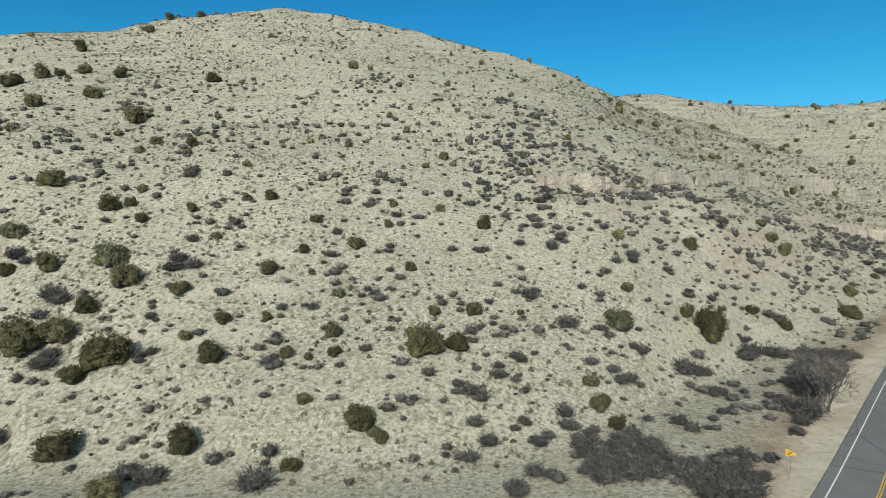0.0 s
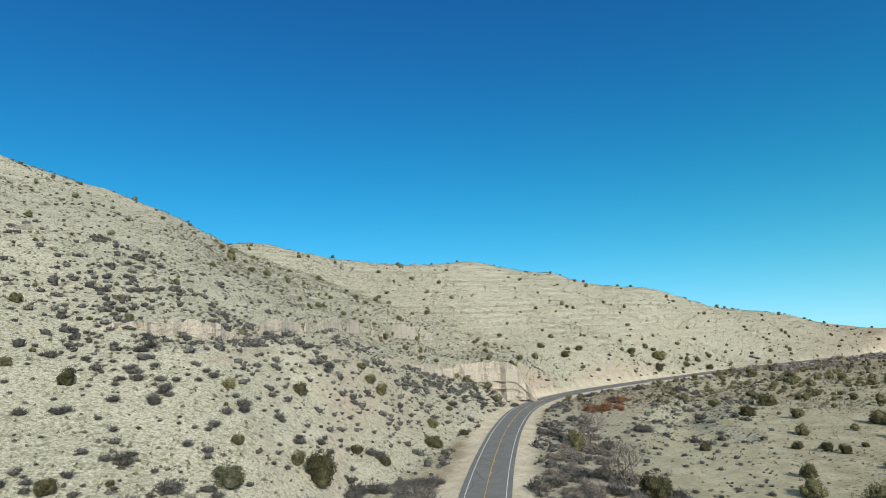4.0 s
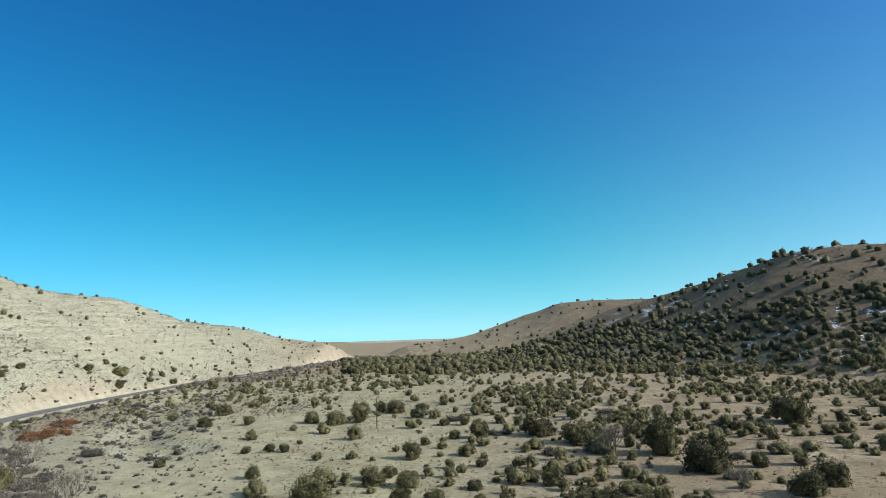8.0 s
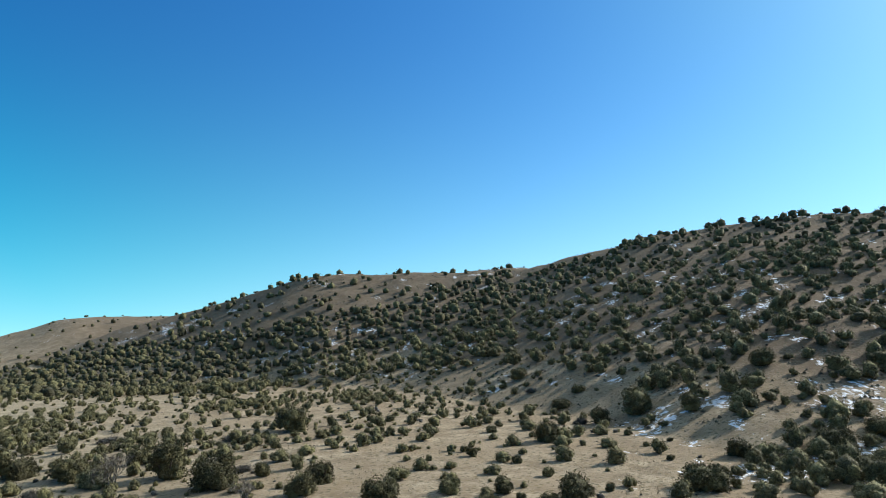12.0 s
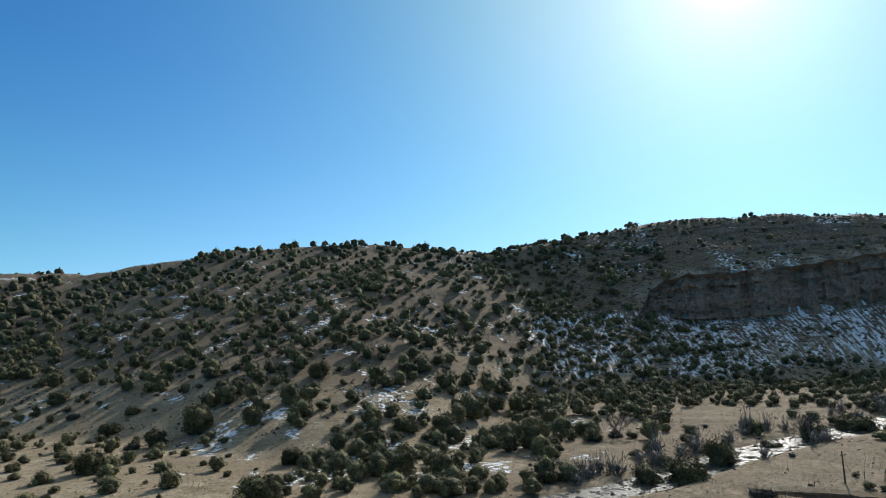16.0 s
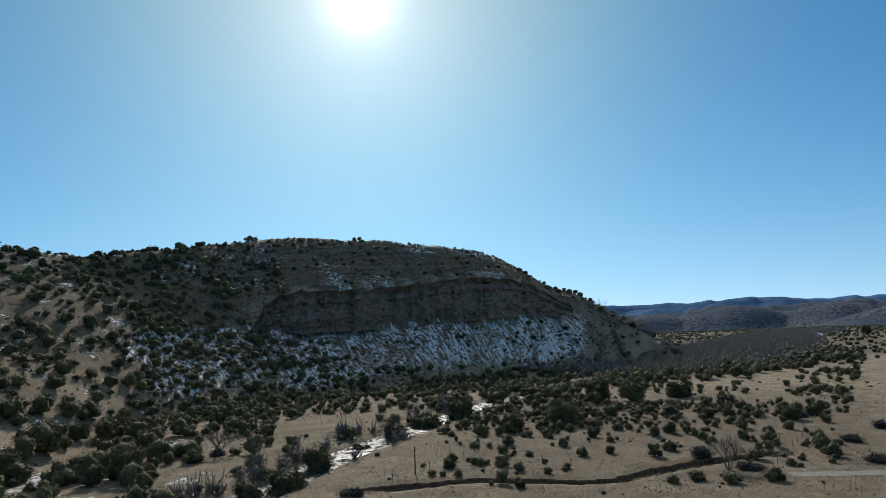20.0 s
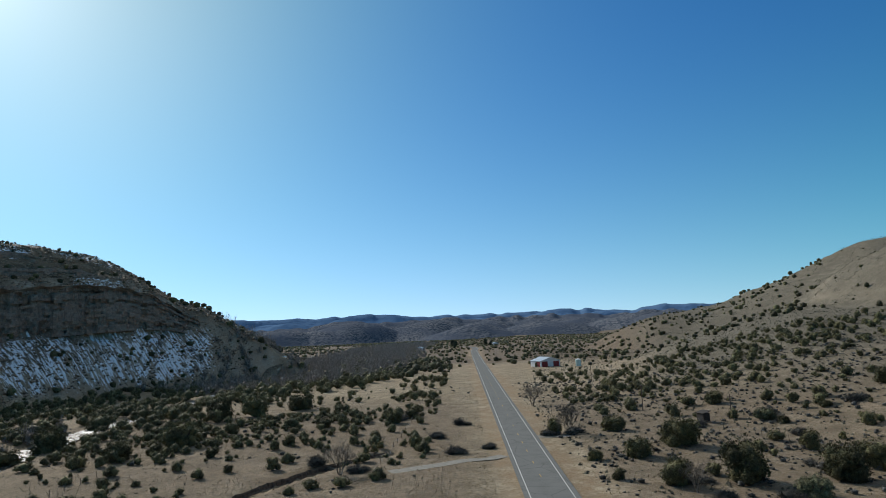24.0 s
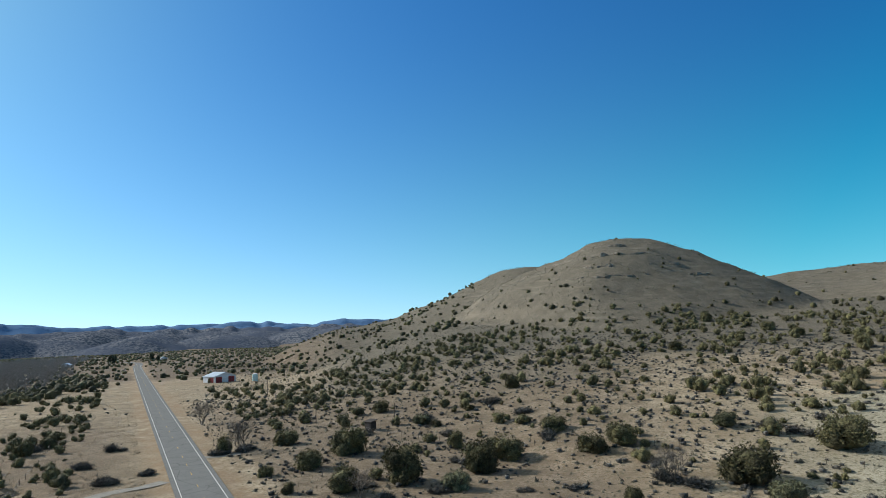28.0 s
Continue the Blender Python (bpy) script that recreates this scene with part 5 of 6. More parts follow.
north_shrubs = apart(np.concatenate([north_shrubs, valley_side]), np.concatenate([manual, np.array(SHRUBS)]), 0.5)
flat_shrubs = scatter(7500, 60, 300, 85, 330, lambda x, y, b, d: (0.3 + 0.7 * step(72, 86, b)) * 0.35 * clump(x, y, 22, 82) * (1 - 0.6 * step(122, 150, b) * (1 - step(165, 235, b))), 222, (0.35, 1.2))
verge_shrubs = scatter(1300, 34, 66, 85, 460, lambda x, y, b, d: 0.9 * (1 - step(9, 24, off_line(x, y, east_creek))) + 0.75 * (1 - step(12, 24, off_line(x, y, road_line))) * (b > 40), 223, (0.7, 2.2))
thicket = scatter(900, 30, 42, 70, 125, lambda x, y, b, d: (1 - step(12, 20, off_line(x, y, road_line))) * step(9, 10, off_line(x, y, road_line)) * (x * 0.75 - y * 0.66 < -8), 226, (1.0, 2.6))
road_thicket = scatter(900, 40, 62, 70, 170, lambda x, y, b, d: (1 - step(16, 30, off_line(x, y, road_line))) * (0.25 + 0.75 * clump(x, y, 12, 94)) * (x * 0.68 - y * 0.73 > -8), 230, (0.8, 2.3))
low_thicket = scatter(900, 12, 31, 56, 74, lambda x, y, b, d: 0.4 * step(0.0, 0.5, vnoise(x, y, 9, 89)), 227, (0.8, 1.9))
ledge_shrubs = scatter(700, 4, 30, 122, 160, lambda x, y, b, d: 0.8 * step(-9, -5, d - np.interp(b, (4, 15, 18, 30), (134, 143, 152, 260))) * (1 - step(-1.5, 0, d - np.interp(b, (4, 15, 18, 30), (134, 143, 152, 260)))), 246, (0.7, 1.5))
cut_shrubs = scatter(900, 31, 46, 190, 262, lambda x, y, b, d: step(-38, -30, d - np.interp(b, (30, 35, 40, 43.5), (208, 247, 254, 262))) * (1 - step(-4, -1, d - np.interp(b, (30, 35, 40, 43.5), (208, 247, 254, 262)))), 224, (0.8, 1.7))
stuff("grey_scrub", TWIG_MID, north_shrubs[np.hypot(north_shrubs[:, 0], north_shrubs[:, 1]) < 125], M_TWIG, "low leafless grey scrub on the gravel slope", "shrubs", smooth=True)
fan_shrubs = scatter(8500, 236, 300, 75, 330, lambda x, y, b, d: 0.3 + 0.45 * clump(x, y, 20, 92), 228, (0.35, 1.1))
flat_shrubs = np.concatenate([flat_shrubs, fan_shrubs])
stuff("grey_scrub_upslope", TWIG_FAR, np.concatenate([north_shrubs[np.hypot(north_shrubs[:, 0], north_shrubs[:, 1]) >= 125], flat_shrubs]), M_TWIG, "low leafless grey scrub over the valley", "shrubs", smooth=True)
stuff("near_thicket", TWIG_HI, spaced(np.concatenate([thicket, low_thicket]), 1.0), M_TWIG, "dense leafless grey thicket by the road", "thicket")
stuff("pale_thicket", TWIG_HI, spaced(road_thicket, 1.0), M_PALE_TWIG, "pale grey-brown leafless brush along the wash", "thicket")
stuff("roadside_brush", TWIG_LO, np.concatenate([verge_shrubs, cut_shrubs, ledge_shrubs]), M_TWIG, "tangled grey brush beside the road", "brush")

# small mounds and tufts
mounds = scatter(120000, -42, 66, 60, 420, lambda x, y, b, d: (0.15 + 0.45 * clump(x, y, 12, 83)) * (1 + 0.5 * step(6, -14, (b + 180) % 360 - 180)) * step(0.06, 0.14, steepness(x, y)) * (1 - 0.35 * step(200, 420, d)), 231, (0.24, 0.85))
far_mounds = scatter(52000, 14, 72, 230, 720, lambda x, y, b, d: 0.35 + 0.5 * clump(x, y, 26, 96), 235, (0.45, 1.25))
yuccas = scatter(12000, -42, 60, 62, 330, lambda x, y, b, d: 0.10 + 0.5 * clump(x, y, 26, 84), 232, (0.4, 0.8))
stuff("low_mounds", MOUND, np.concatenate([mounds, far_mounds]), M_MOUND, "small grey-brown desert mounds of dry brush", "brush", smooth=True)
talus_rocks = scatter(26000, 172, 213, 270, 500, lambda x, y, b, d: 0.8 * step(0.12, 0.3, steepness(x, y)), 245, (0.4, 1.7))
BOULDER = [(OCTA_V * r.uniform(0.5, 1.1, (6, 1)) * (1, 1, 0.7), OCTA_F) for r in (shape_rng(170 + i) for i in range(5))]
stuff("talus_rocks", BOULDER, talus_rocks, M_ROCK, "fallen red-brown rocks on the talus below the cliff", "rocks")
creek_rocks = np.column_stack([np.repeat(creek_line[:26], 14, 0) + rng.normal(0, 2.2, (14 * 26, 2)), rng.uniform(0.25, 0.9, 14 * 26)])
stuff("creek_rocks", BOULDER, creek_rocks, M_ROCK, "dark wet stones in the creek bed", "rocks", z=np.minimum(height(creek_rocks[:, 0], creek_rocks[:, 1]) + rng.uniform(0.9, 1.5, len(creek_rocks)), -0.75))
stuff("yucca", TUFT, yuccas, M_YUCCA, "small yellow-green spiky yucca tufts", "yucca")
west_mounds = scatter(64000, 238, 300, 100, 860, lambda x, y, b, d: 0.25 + 0.4 * clump(x, y, 15, 85) + 0.25 * step(330, 420, d), 233, (0.35, 1.0))
slope_mounds = scatter(52000, 76, 212, 170, 620, lambda x, y, b, d: (0.3 + 0.6 * clump(x, y, 15, 91)) * step(0.05, 0.15, steepness(x, y)), 239, (0.4, 1.15))
flat_mounds = scatter(26000, 96, 236, 95, 300, lambda x, y, b, d: (0.15 + 0.6 * clump(x, y, 7, 99)) * (steepness(x, y) < 0.25), 246, (0.16, 0.42))
east_mounds = scatter(16000, 48, 84, 85, 420, lambda x, y, b, d: (0.15 + 0.55 * clump(x, y, 13, 98)) * step(10, 18, off_line(x, y, road_line)) * (steepness(x, y) < 0.2), 245, (0.25, 0.75))
stuff("meadow_mounds", MOUND, np.concatenate([east_mounds, flat_mounds]), M_TUFT, "small dry tufts on the straw-coloured flat", "brush")
stuff("fan_mounds", MOUND, np.concatenate([west_mounds, slope_mounds]), M_MOUND, "small dry mounds on the gravel fan", "brush")
straw = scatter(70000, 46, 300, 62, 330, lambda x, y, b, d: (0.25 + 0.5 * clump(x, y, 9, 86)) * (1 - 0.5 * step(150, 330, d)), 234, (0.2, 0.42))
verge = scatter(26000, -10, 300, 50, 420, lambda x, y, b, d: 1.0 * (1 - step(9, 17, off_line(x, y, road_line))), 236, (0.25, 0.6))
meadow = np.concatenate([scatter(70000, 138, 250, 82, 205, lambda x, y, b, d: (0.45 + 0.5 * clump(x, y, 8, 87)) * (steepness(x, y) < 0.3), 237, (0.15, 0.32)),
                         scatter(45000, 138, 250, 205, 420, lambda x, y, b, d: 0.45 + 0.4 * clump(x, y, 12, 88), 238, (0.25, 0.5))])
stuff("meadow_grass", BUNCH, meadow, M_MEADOW, "dry brown bunch grass on the creek meadow", "grass")
stuff("dry_grass", GRASS, np.concatenate([straw, verge]), M_STRAW, "dry straw-coloured bunch grass", "grass")

# leafless trees
bare_bases = [thing_plant("bare_tree", "leafless grey deciduous tree with fine branches", "tree", "bare trees",
                          (("trunk", mesh_of("trunk", *BARE[i][0], M_PALE_TWIG)), ("branchwork", mesh_of("branchwork", *BARE[i][1], M_PALE_TWIG)))) for i in range(3)]
place_copies(bare_bases, BARE_TREES, (0.9, 1.1), 0.01)
bosque = scatter(27000, 180, 236, 210, 1400, lambda x, y, b, d: (1 - step(30, 75, off_line(x, y, spline([(-205, -325), (-330, -400), (-520, -560), (-800, -790), (-1100, -1010)], 20)))) * 0.8, 241, (2.6, 4.4))
thick = scatter(900, 165, 200, 118, 260, lambda x, y, b, d: (1 - step(9, 18, off_line(x, y, creek_line))) * 0.7 * step(-1, 4, (x - 9) * 0.782 - (y + 108) * 0.623), 242, (1.8, 3.6))
stuff("cottonwood_wood", SNAG, np.concatenate([bosque, thick]), M_BOSQUE, "bare grey-brown cottonwood wood along the creek", "trees", (1.3, 2.0), smooth=True)
east_brush = scatter(2400, 56, 80, 300, 760, lambda x, y, b, d: (1 - step(8, 22, off_line(x, y, spline([(360, 192), (420, 193), (520, 192), (700, 196), (900, 225)], 20)))) * 0.9, 243, (2.4, 4.6))
stuff("creek_brush", TWIG_LO, east_brush, M_PALE_TWIG, "pale grey leafless brush along the dry creek", "brush")
red = scatter(900, 46, 60, 120, 260, lambda x, y, b, d: (1 - step(4, 9, np.hypot(x - 171, y - 149))) + (1 - step(3, 8, np.hypot(x - 194, y - 161))), 244, (1.5, 2.9))
stuff("red_willow", TWIG_MID, red, M_RED, "orange-red leafless willow thicket by the road", "thicket")


# ---- cliffs and road cut ----
def stone(name, light, dark, band):
    m, n, l, p = material(name)
    pos = n.new("ShaderNodeNewGeometry").outputs["Position"]
    col = mixed(n, l, noise_at(n, l, 0.35, 5), dark, light)
    w = add(n, "ShaderNodeTexWave", Scale=0.16, Distortion=3.0, Detail=3.0)
    w.bands_direction = "Z"
    l.new(pos, w.inputs["Vector"])
    col = mixed(n, l, w.outputs[1], col, band)
    tall = n.new("ShaderNodeVectorMath")
    tall.operation = "MULTIPLY"
    tall.inputs[1].default_value = (0.5, 0.5, 0.05)
    l.new(pos, tall.inputs[0])
    col = mixed(n, l, noise_at(n, l, 1.0, 4, 0.6, 0.5, 0.7, tall.outputs[0]), col, tuple(0.6 * c for c in band))
    col = mixed(n, l, noise_at(n, l, 2.5, 4, 0.6, 0.5, 0.8), col, tuple(0.55 * c for c in dark))
    l.new(col, p.inputs["Base Color"])
    p.inputs["Roughness"].default_value = 0.95
    b = add(n, "ShaderNodeBump", Strength=0.8, Distance=0.6)
    l.new(noise_at(n, l, 1.2, 5), b.inputs["Height"])
    l.new(b.outputs[0], p.inputs["Normal"])
    return m


M_CUT = stone("pale_limestone", (0.62, 0.56, 0.46), (0.47, 0.415, 0.33), (0.58, 0.505, 0.40))
M_LEDGE = stone("weathered_grey_ledge", (0.50, 0.465, 0.37), (0.37, 0.345, 0.265), (0.46, 0.425, 0.335))
M_HILL_LEDGE = stone("grey_brown_ledge", (0.36, 0.31, 0.25), (0.22, 0.19, 0.15), (0.30, 0.26, 0.21))
M_CLIFF = stone("red_brown_sandstone", (0.50, 0.365, 0.285), (0.25, 0.185, 0.148), (0.38, 0.27, 0.205))


def rock_face(name, rows, mat, label, layer, block, jut, seed, broken=None):
    """A layered cliff along bearings: rows of bearing, distance, bottom and top; layers and blocks stand out unevenly."""
    tab = np.array(rows, float)
    arc = np.radians(tab[-1, 0] - tab[0, 0]) * tab[:, 1].mean()
    n = int(arc / (block / 3))
    b = np.linspace(tab[0, 0], tab[-1, 0], n)
    d = np.interp(b, tab[:, 0], tab[:, 1]) + 2.5 * vnoise(b * 40, b * 0, 30, seed)
    zb, zt = np.interp(b, tab[:, 0], tab[:, 2]), np.interp(b, tab[:, 0], tab[:, 3])
    taper = np.minimum(1, np.minimum(np.arange(n), np.arange(n)[::-1]) / 8.0)
    zt = zb - 1 + (zt - zb + 1) * taper + 1.2 * vnoise(b * 40, b * 0 + 9, 25, seed + 1)
    if broken is not None:
        gone = step(broken - 0.5, broken + 0.1, vnoise(b * 40, b * 0 + 4, 14, seed + 8) * 0.7 + vnoise(b * 40, b * 0 + 4, 70, seed + 9) + 0.4)
        zt = zb - 0.6 + (zt - zb + 0.6) * gone
    levels = max(4, int((tab[:, 3] - tab[:, 2]).max() / layer))
    along = b * math.pi / 180 * tab[:, 1].mean()
    verts, rings = [], []
    for k in range(levels):
        cellx = np.floor(along / block + 0.8 * vnoise(along, along * 0, block * 4, seed + 6))
        off = 0.3 * jut * (lattice(cellx, np.full(n, float(k // 3)), seed + 2) - 0.5) + 0.45 * jut * (lattice(np.full(n, 3.0), np.full(n, float(k)), seed + 3) - 0.5)
        off = off + 0.7 * jut * vnoise(along, along * 0 + 0.6 * k, block * 5, seed + 5) - 0.5 * jut * np.abs(vnoise(along, along * 0 + 0.3 * k, block * 1.6, seed + 7))
        off = off + 0.25 * jut * vnoise(along, along * 0 + 7 * k, 2.2, seed + 4) - 0.05 * jut * k
        for e in (0.0, 1.0):
            z = (zb - 1.5) + (zt - zb + 1.5) * (k + e) / levels
            dd = d - off + 0.05 * (z - zb)
            rings.append(np.stack([dd * np.sin(np.radians(b)), dd * np.cos(np.radians(b)), z], 1))
    for back, drop in ((5.0, 0.2), (14.0, 3.0)):
        dd = d + back
        rings.append(np.stack([dd * np.sin(np.radians(b)), dd * np.cos(np.radians(b)), zt - drop], 1))
    verts = np.concatenate(rings)
    i, j = np.meshgrid(np.arange(len(rings) - 1), np.arange(n - 1), indexing="ij")
    a = i * n + j
    faces = np.stack([a, a + 1, a + n + 1, a + n], -1).reshape(-1, 4)
    ob = new(name, mesh_of(name, verts, faces, mat))
    return tagged(ob, label, "cliff", kind="structure")


rock_face("road_cut", [(27, 186, 17, 22.5), (30, 203, 12.5, 20.6), (32.4, 224, 9, 18.3), (34.9, 242, 4, 15.2), (37, 247, 2.5, 16.5), (40.6, 253, 3, 16.3), (42.4, 259, 2, 10.5), (43.4, 261, 1, 5.5)], M_CUT, "pale layered limestone road cut", 1.3, 3.0, 1.9, 301)
rock_face("limestone_ledge", [(3.5, 133, 31, 32), (4.9, 134, 31.2, 33.2), (11.1, 140, 30.1, 33.6), (15.1, 144, 29.1, 32.6), (17.5, 152, 29.5, 32)], M_CUT, "pale limestone ledge with an overhang on the slope", 0.7, 2.4, 1.5, 311)
rock_face("limestone_ledge", [(17, 150, 30, 33), (21.8, 180, 30.7, 34.6), (27.4, 234, 29.6, 34.8), (34.6, 306, 26.3, 31.4)], M_CUT, "pale broken limestone ledge climbing the slope", 0.9, 3.0, 1.6, 321, broken=0.35)
rock_face("mesa_cliff", [(179, 357, 32, 37), (180.5, 363, 34, 47), (182, 367, 32.5, 53), (184, 369, 31, 55), (187, 378, 31.5, 55), (190, 387, 32, 57), (193.5, 397, 31.5, 58.5), (197, 409, 34.5, 62), (201.5, 428, 37, 64.5), (204.5, 444, 38, 61), (206.5, 453, 37, 52), (208.5, 459, 33, 42), (210, 462, 30, 35)], M_CLIFF, "red-brown sandstone cliff band of the mesa", 1.5, 4.0, 8.5, 341)
rock_face("mesa_cap", [(176, 408, 63, 68), (182, 418, 65, 71), (190, 428, 68, 74), (197, 445, 70, 76), (202, 458, 70, 75)], M_CLIFF, "thin sandstone ledge high on the mesa", 1.6, 6.0, 3.0, 361)
rock_face("mesa_rim", [(178, 438, 81, 84), (184, 446, 85, 89), (191, 455, 86, 90), (198, 468, 82, 86)], M_CLIFF, "thin sandstone ledge below the mesa top", 1.4, 6.0, 3.0, 381)


def contour_ledge(name, level, b0, b1, d0, d1, tall, mat, label, seed, broken=0.0, lay=0.6):
    """A broken band of rock where the slope passes a height; it sinks into the ground between its outcrops."""
    bs = np.linspace(b0, b1, 24)
    ds = np.linspace(d0, d1, 160)
    rows = []
    for b in bs:
        zs = height(ds * math.sin(radians(b)), ds * math.cos(radians(b)))
        up = np.where(zs > level)[0]
        if len(up) and up[0] > 0:
            rows.append((b, ds[up[0]] + 0.4, level - 1.0, level + tall))
    if len(rows) > 3:
        rock_face(name, rows, mat, label, lay, 2.6, 1.1 * tall, seed, broken=broken)


for k, (level, b0, b1, tall) in enumerate(((33, -26, 16, 0.7), (42, -14, 8, 0.9), (45, -32, -4, 0.7), (56, -20, 14, 0.9), (59, -8, 17, 0.8), (72, -28, 4, 0.7), (84, -22, 2, 0.8), (97, -24, -4, 0.8))):
    contour_ledge("slope_ledge", level, b0, b1, 64, 300, tall, M_LEDGE, "low broken ledge of pale rock on the hillside", 600 + 10 * k, 0.7)
for k, (level, b0, b1, tall) in enumerate(((24, 24, 58, 1.3), (29, 22, 52, 1.2), (34, 20, 57, 1.5), (39, 24, 50, 1.2), (44, 18, 55, 1.6), (49, 26, 52, 1.2), (54, 20, 54, 1.5), (60, 20, 48, 1.4), (66, 18, 46, 1.5), (73, 18, 40, 1.2))):
    contour_ledge("slope_ledge", level, b0, b1, 215, 560, tall, M_LEDGE, "low broken ledge of pale rock on the hillside", 700 + 10 * k, 0.3)
for k, (level, b0, b1, tall) in enumerate(((58, 177, 204, 1.6), (62, 173, 200, 1.8), (70, 176, 202, 2.0), (76, 172, 199, 1.8), (81, 175, 200, 2.2), (92, 178, 197, 1.8))):
    contour_ledge("mesa_ledge", level, b0, b1, 350, 500, tall, M_CLIFF, "thin red-brown sandstone ledge across the mesa", 800 + 10 * k, 0.35, 0.9)
for k, (level, b0, b1, tall) in enumerate(((62, 266, 284, 1.2), (70, 265, 284, 1.6), (80, 268, 282, 1.6), (90, 271, 280, 1.4))):
    contour_ledge("hill_ledge", level, b0, b1, 340, 540, tall, M_HILL_LEDGE, "low ledge of grey rock round the hill", 900 + 10 * k, 0.5)


# ---- far mountains ----
def far_range(name, rows, near, crest, mat, label, seed, rough, knolls=0):
    """A distant range: rows of bearing and height of the crest."""
    tab = np.array(rows, float)
    b = np.arange(tab[0, 0], tab[-1, 0], 0.1)
    us = np.concatenate([np.linspace(0, 1, 30), [1.05, 1.12]])
    B2, U = np.meshgrid(b, us, indexing="ij")
    D = near + (crest - near) * U
    x, y = D * np.sin(np.radians(B2)), D * np.cos(np.radians(B2))
    top = np.interp(B2, tab[:, 0], tab[:, 1]) + rough * 0.3 * vnoise(B2 * 50, B2 * 0, 40, seed)
    along = np.radians(B2) * crest
    valley = 0.5 + 0.5 * vnoise(along + 60 * vnoise(x, y, 200, seed + 3), D, 380, seed + 1) + 0.3 * vnoise(along, D * 0.6, 130, seed + 2)
    z = -30 + (top + 30) * np.where(U <= 1, np.clip((U - 0.55) / 0.45, 0, 1) ** 1.2, np.where(U < 1.08, 0.9, 0.6)) * (1 - np.clip(1 - U, 0, 1) ** 0.7 * np.clip(valley, 0, 1.2))
    r = np.random.default_rng(seed)
    for k in range(knolls):
        kb, wide = r.uniform(tab[0, 0], tab[-1, 0]), r.uniform(0.09, 0.17) * (crest - near)
        kd = r.uniform(near + 2.8 * wide, crest - 100)
        high = np.interp(kb, tab[:, 0], tab[:, 1]) - EYE
        peak = EYE + high * kd / crest * r.uniform(0.35, 0.98)
        far = np.hypot((x - kd * math.sin(radians(kb))) , (y - kd * math.cos(radians(kb)))) * (1 + 0.25 * vnoise(x, y, wide, seed + 5))
        z = np.maximum(z, -30 + (peak + 30) * np.exp(-0.5 * (far / wide) ** 2) + 3 * vnoise(x, y, 60, seed + 6))
    verts = np.stack([x, y, z], -1).reshape(-1, 3)
    nb, nu = B2.shape
    i, j = np.meshgrid(np.arange(nb - 1), np.arange(nu - 1), indexing="ij")
    a = i * nu + j
    faces = np.stack([a, a + nu, a + nu + 1, a + 1], -1).reshape(-1, 4)
    return tagged(new(name, mesh_of(name, verts, faces, mat, True)), label, "mountains", kind="structure")


# far slopes: the haze between is painted into the base colour (air)
def hazed_material(name, light, dark, air, grain):
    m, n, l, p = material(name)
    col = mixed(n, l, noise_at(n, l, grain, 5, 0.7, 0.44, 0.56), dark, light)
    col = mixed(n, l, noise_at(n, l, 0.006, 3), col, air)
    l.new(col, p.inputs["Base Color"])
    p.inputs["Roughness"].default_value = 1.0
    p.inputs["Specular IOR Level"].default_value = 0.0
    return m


# blue of the range and foothills is painted haze, not rock colour
M_FAR = hazed_material("far_range_haze", (0.13, 0.22, 0.36), (0.07, 0.13, 0.235), (0.10, 0.175, 0.30), 0.012)
M_NEARER = hazed_material("foothill_haze", (0.19, 0.19, 0.205), (0.04, 0.056, 0.082), (0.085, 0.10, 0.135), 0.11)
M_PLATEAU = hazed_material("plateau_haze", (0.46, 0.42, 0.34), (0.30, 0.28, 0.23), (0.40, 0.38, 0.33), 0.01)
eye_up = lambda deg, dist: EYE + dist * math.tan(radians(deg))
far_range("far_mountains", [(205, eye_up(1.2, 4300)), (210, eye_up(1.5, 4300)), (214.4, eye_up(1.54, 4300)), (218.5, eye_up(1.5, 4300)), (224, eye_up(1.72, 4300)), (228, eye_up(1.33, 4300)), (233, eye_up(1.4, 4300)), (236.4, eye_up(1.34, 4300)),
          (239.6, eye_up(1.5, 4300)), (243, eye_up(1.45, 4300)), (247, eye_up(1.2, 4300)), (250, eye_up(1.55, 4300)), (253.2, eye_up(1.4, 4300)), (257, eye_up(1.5, 4300)), (262, eye_up(1.0, 4300))], 3000, 4300, M_FAR, "distant mountain range with blue haze painted into its colour", 401, 26, 26)
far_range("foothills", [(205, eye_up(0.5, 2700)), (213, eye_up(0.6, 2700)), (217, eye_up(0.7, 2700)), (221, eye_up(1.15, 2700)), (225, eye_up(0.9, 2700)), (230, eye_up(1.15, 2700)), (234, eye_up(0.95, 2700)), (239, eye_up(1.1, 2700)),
          (245, eye_up(0.9, 2700)), (250, eye_up(1.1, 2700)), (255, eye_up(0.8, 2700)), (260, eye_up(0.2, 2700))], 1700, 2700, M_NEARER, "dark wooded foothills with bluish haze painted into their colour", 421, 22, 46)
far_range("far_plateau", [(62, eye_up(-0.98, 3600)), (70, eye_up(-0.95, 3600)), (74, eye_up(-0.85, 3600)), (78, eye_up(-0.93, 3600)), (83, eye_up(-0.95, 3600)), (88, eye_up(-1.0, 3600))], 2500, 3600, M_PLATEAU, "pale flat plateau on the horizon", 441, 4)

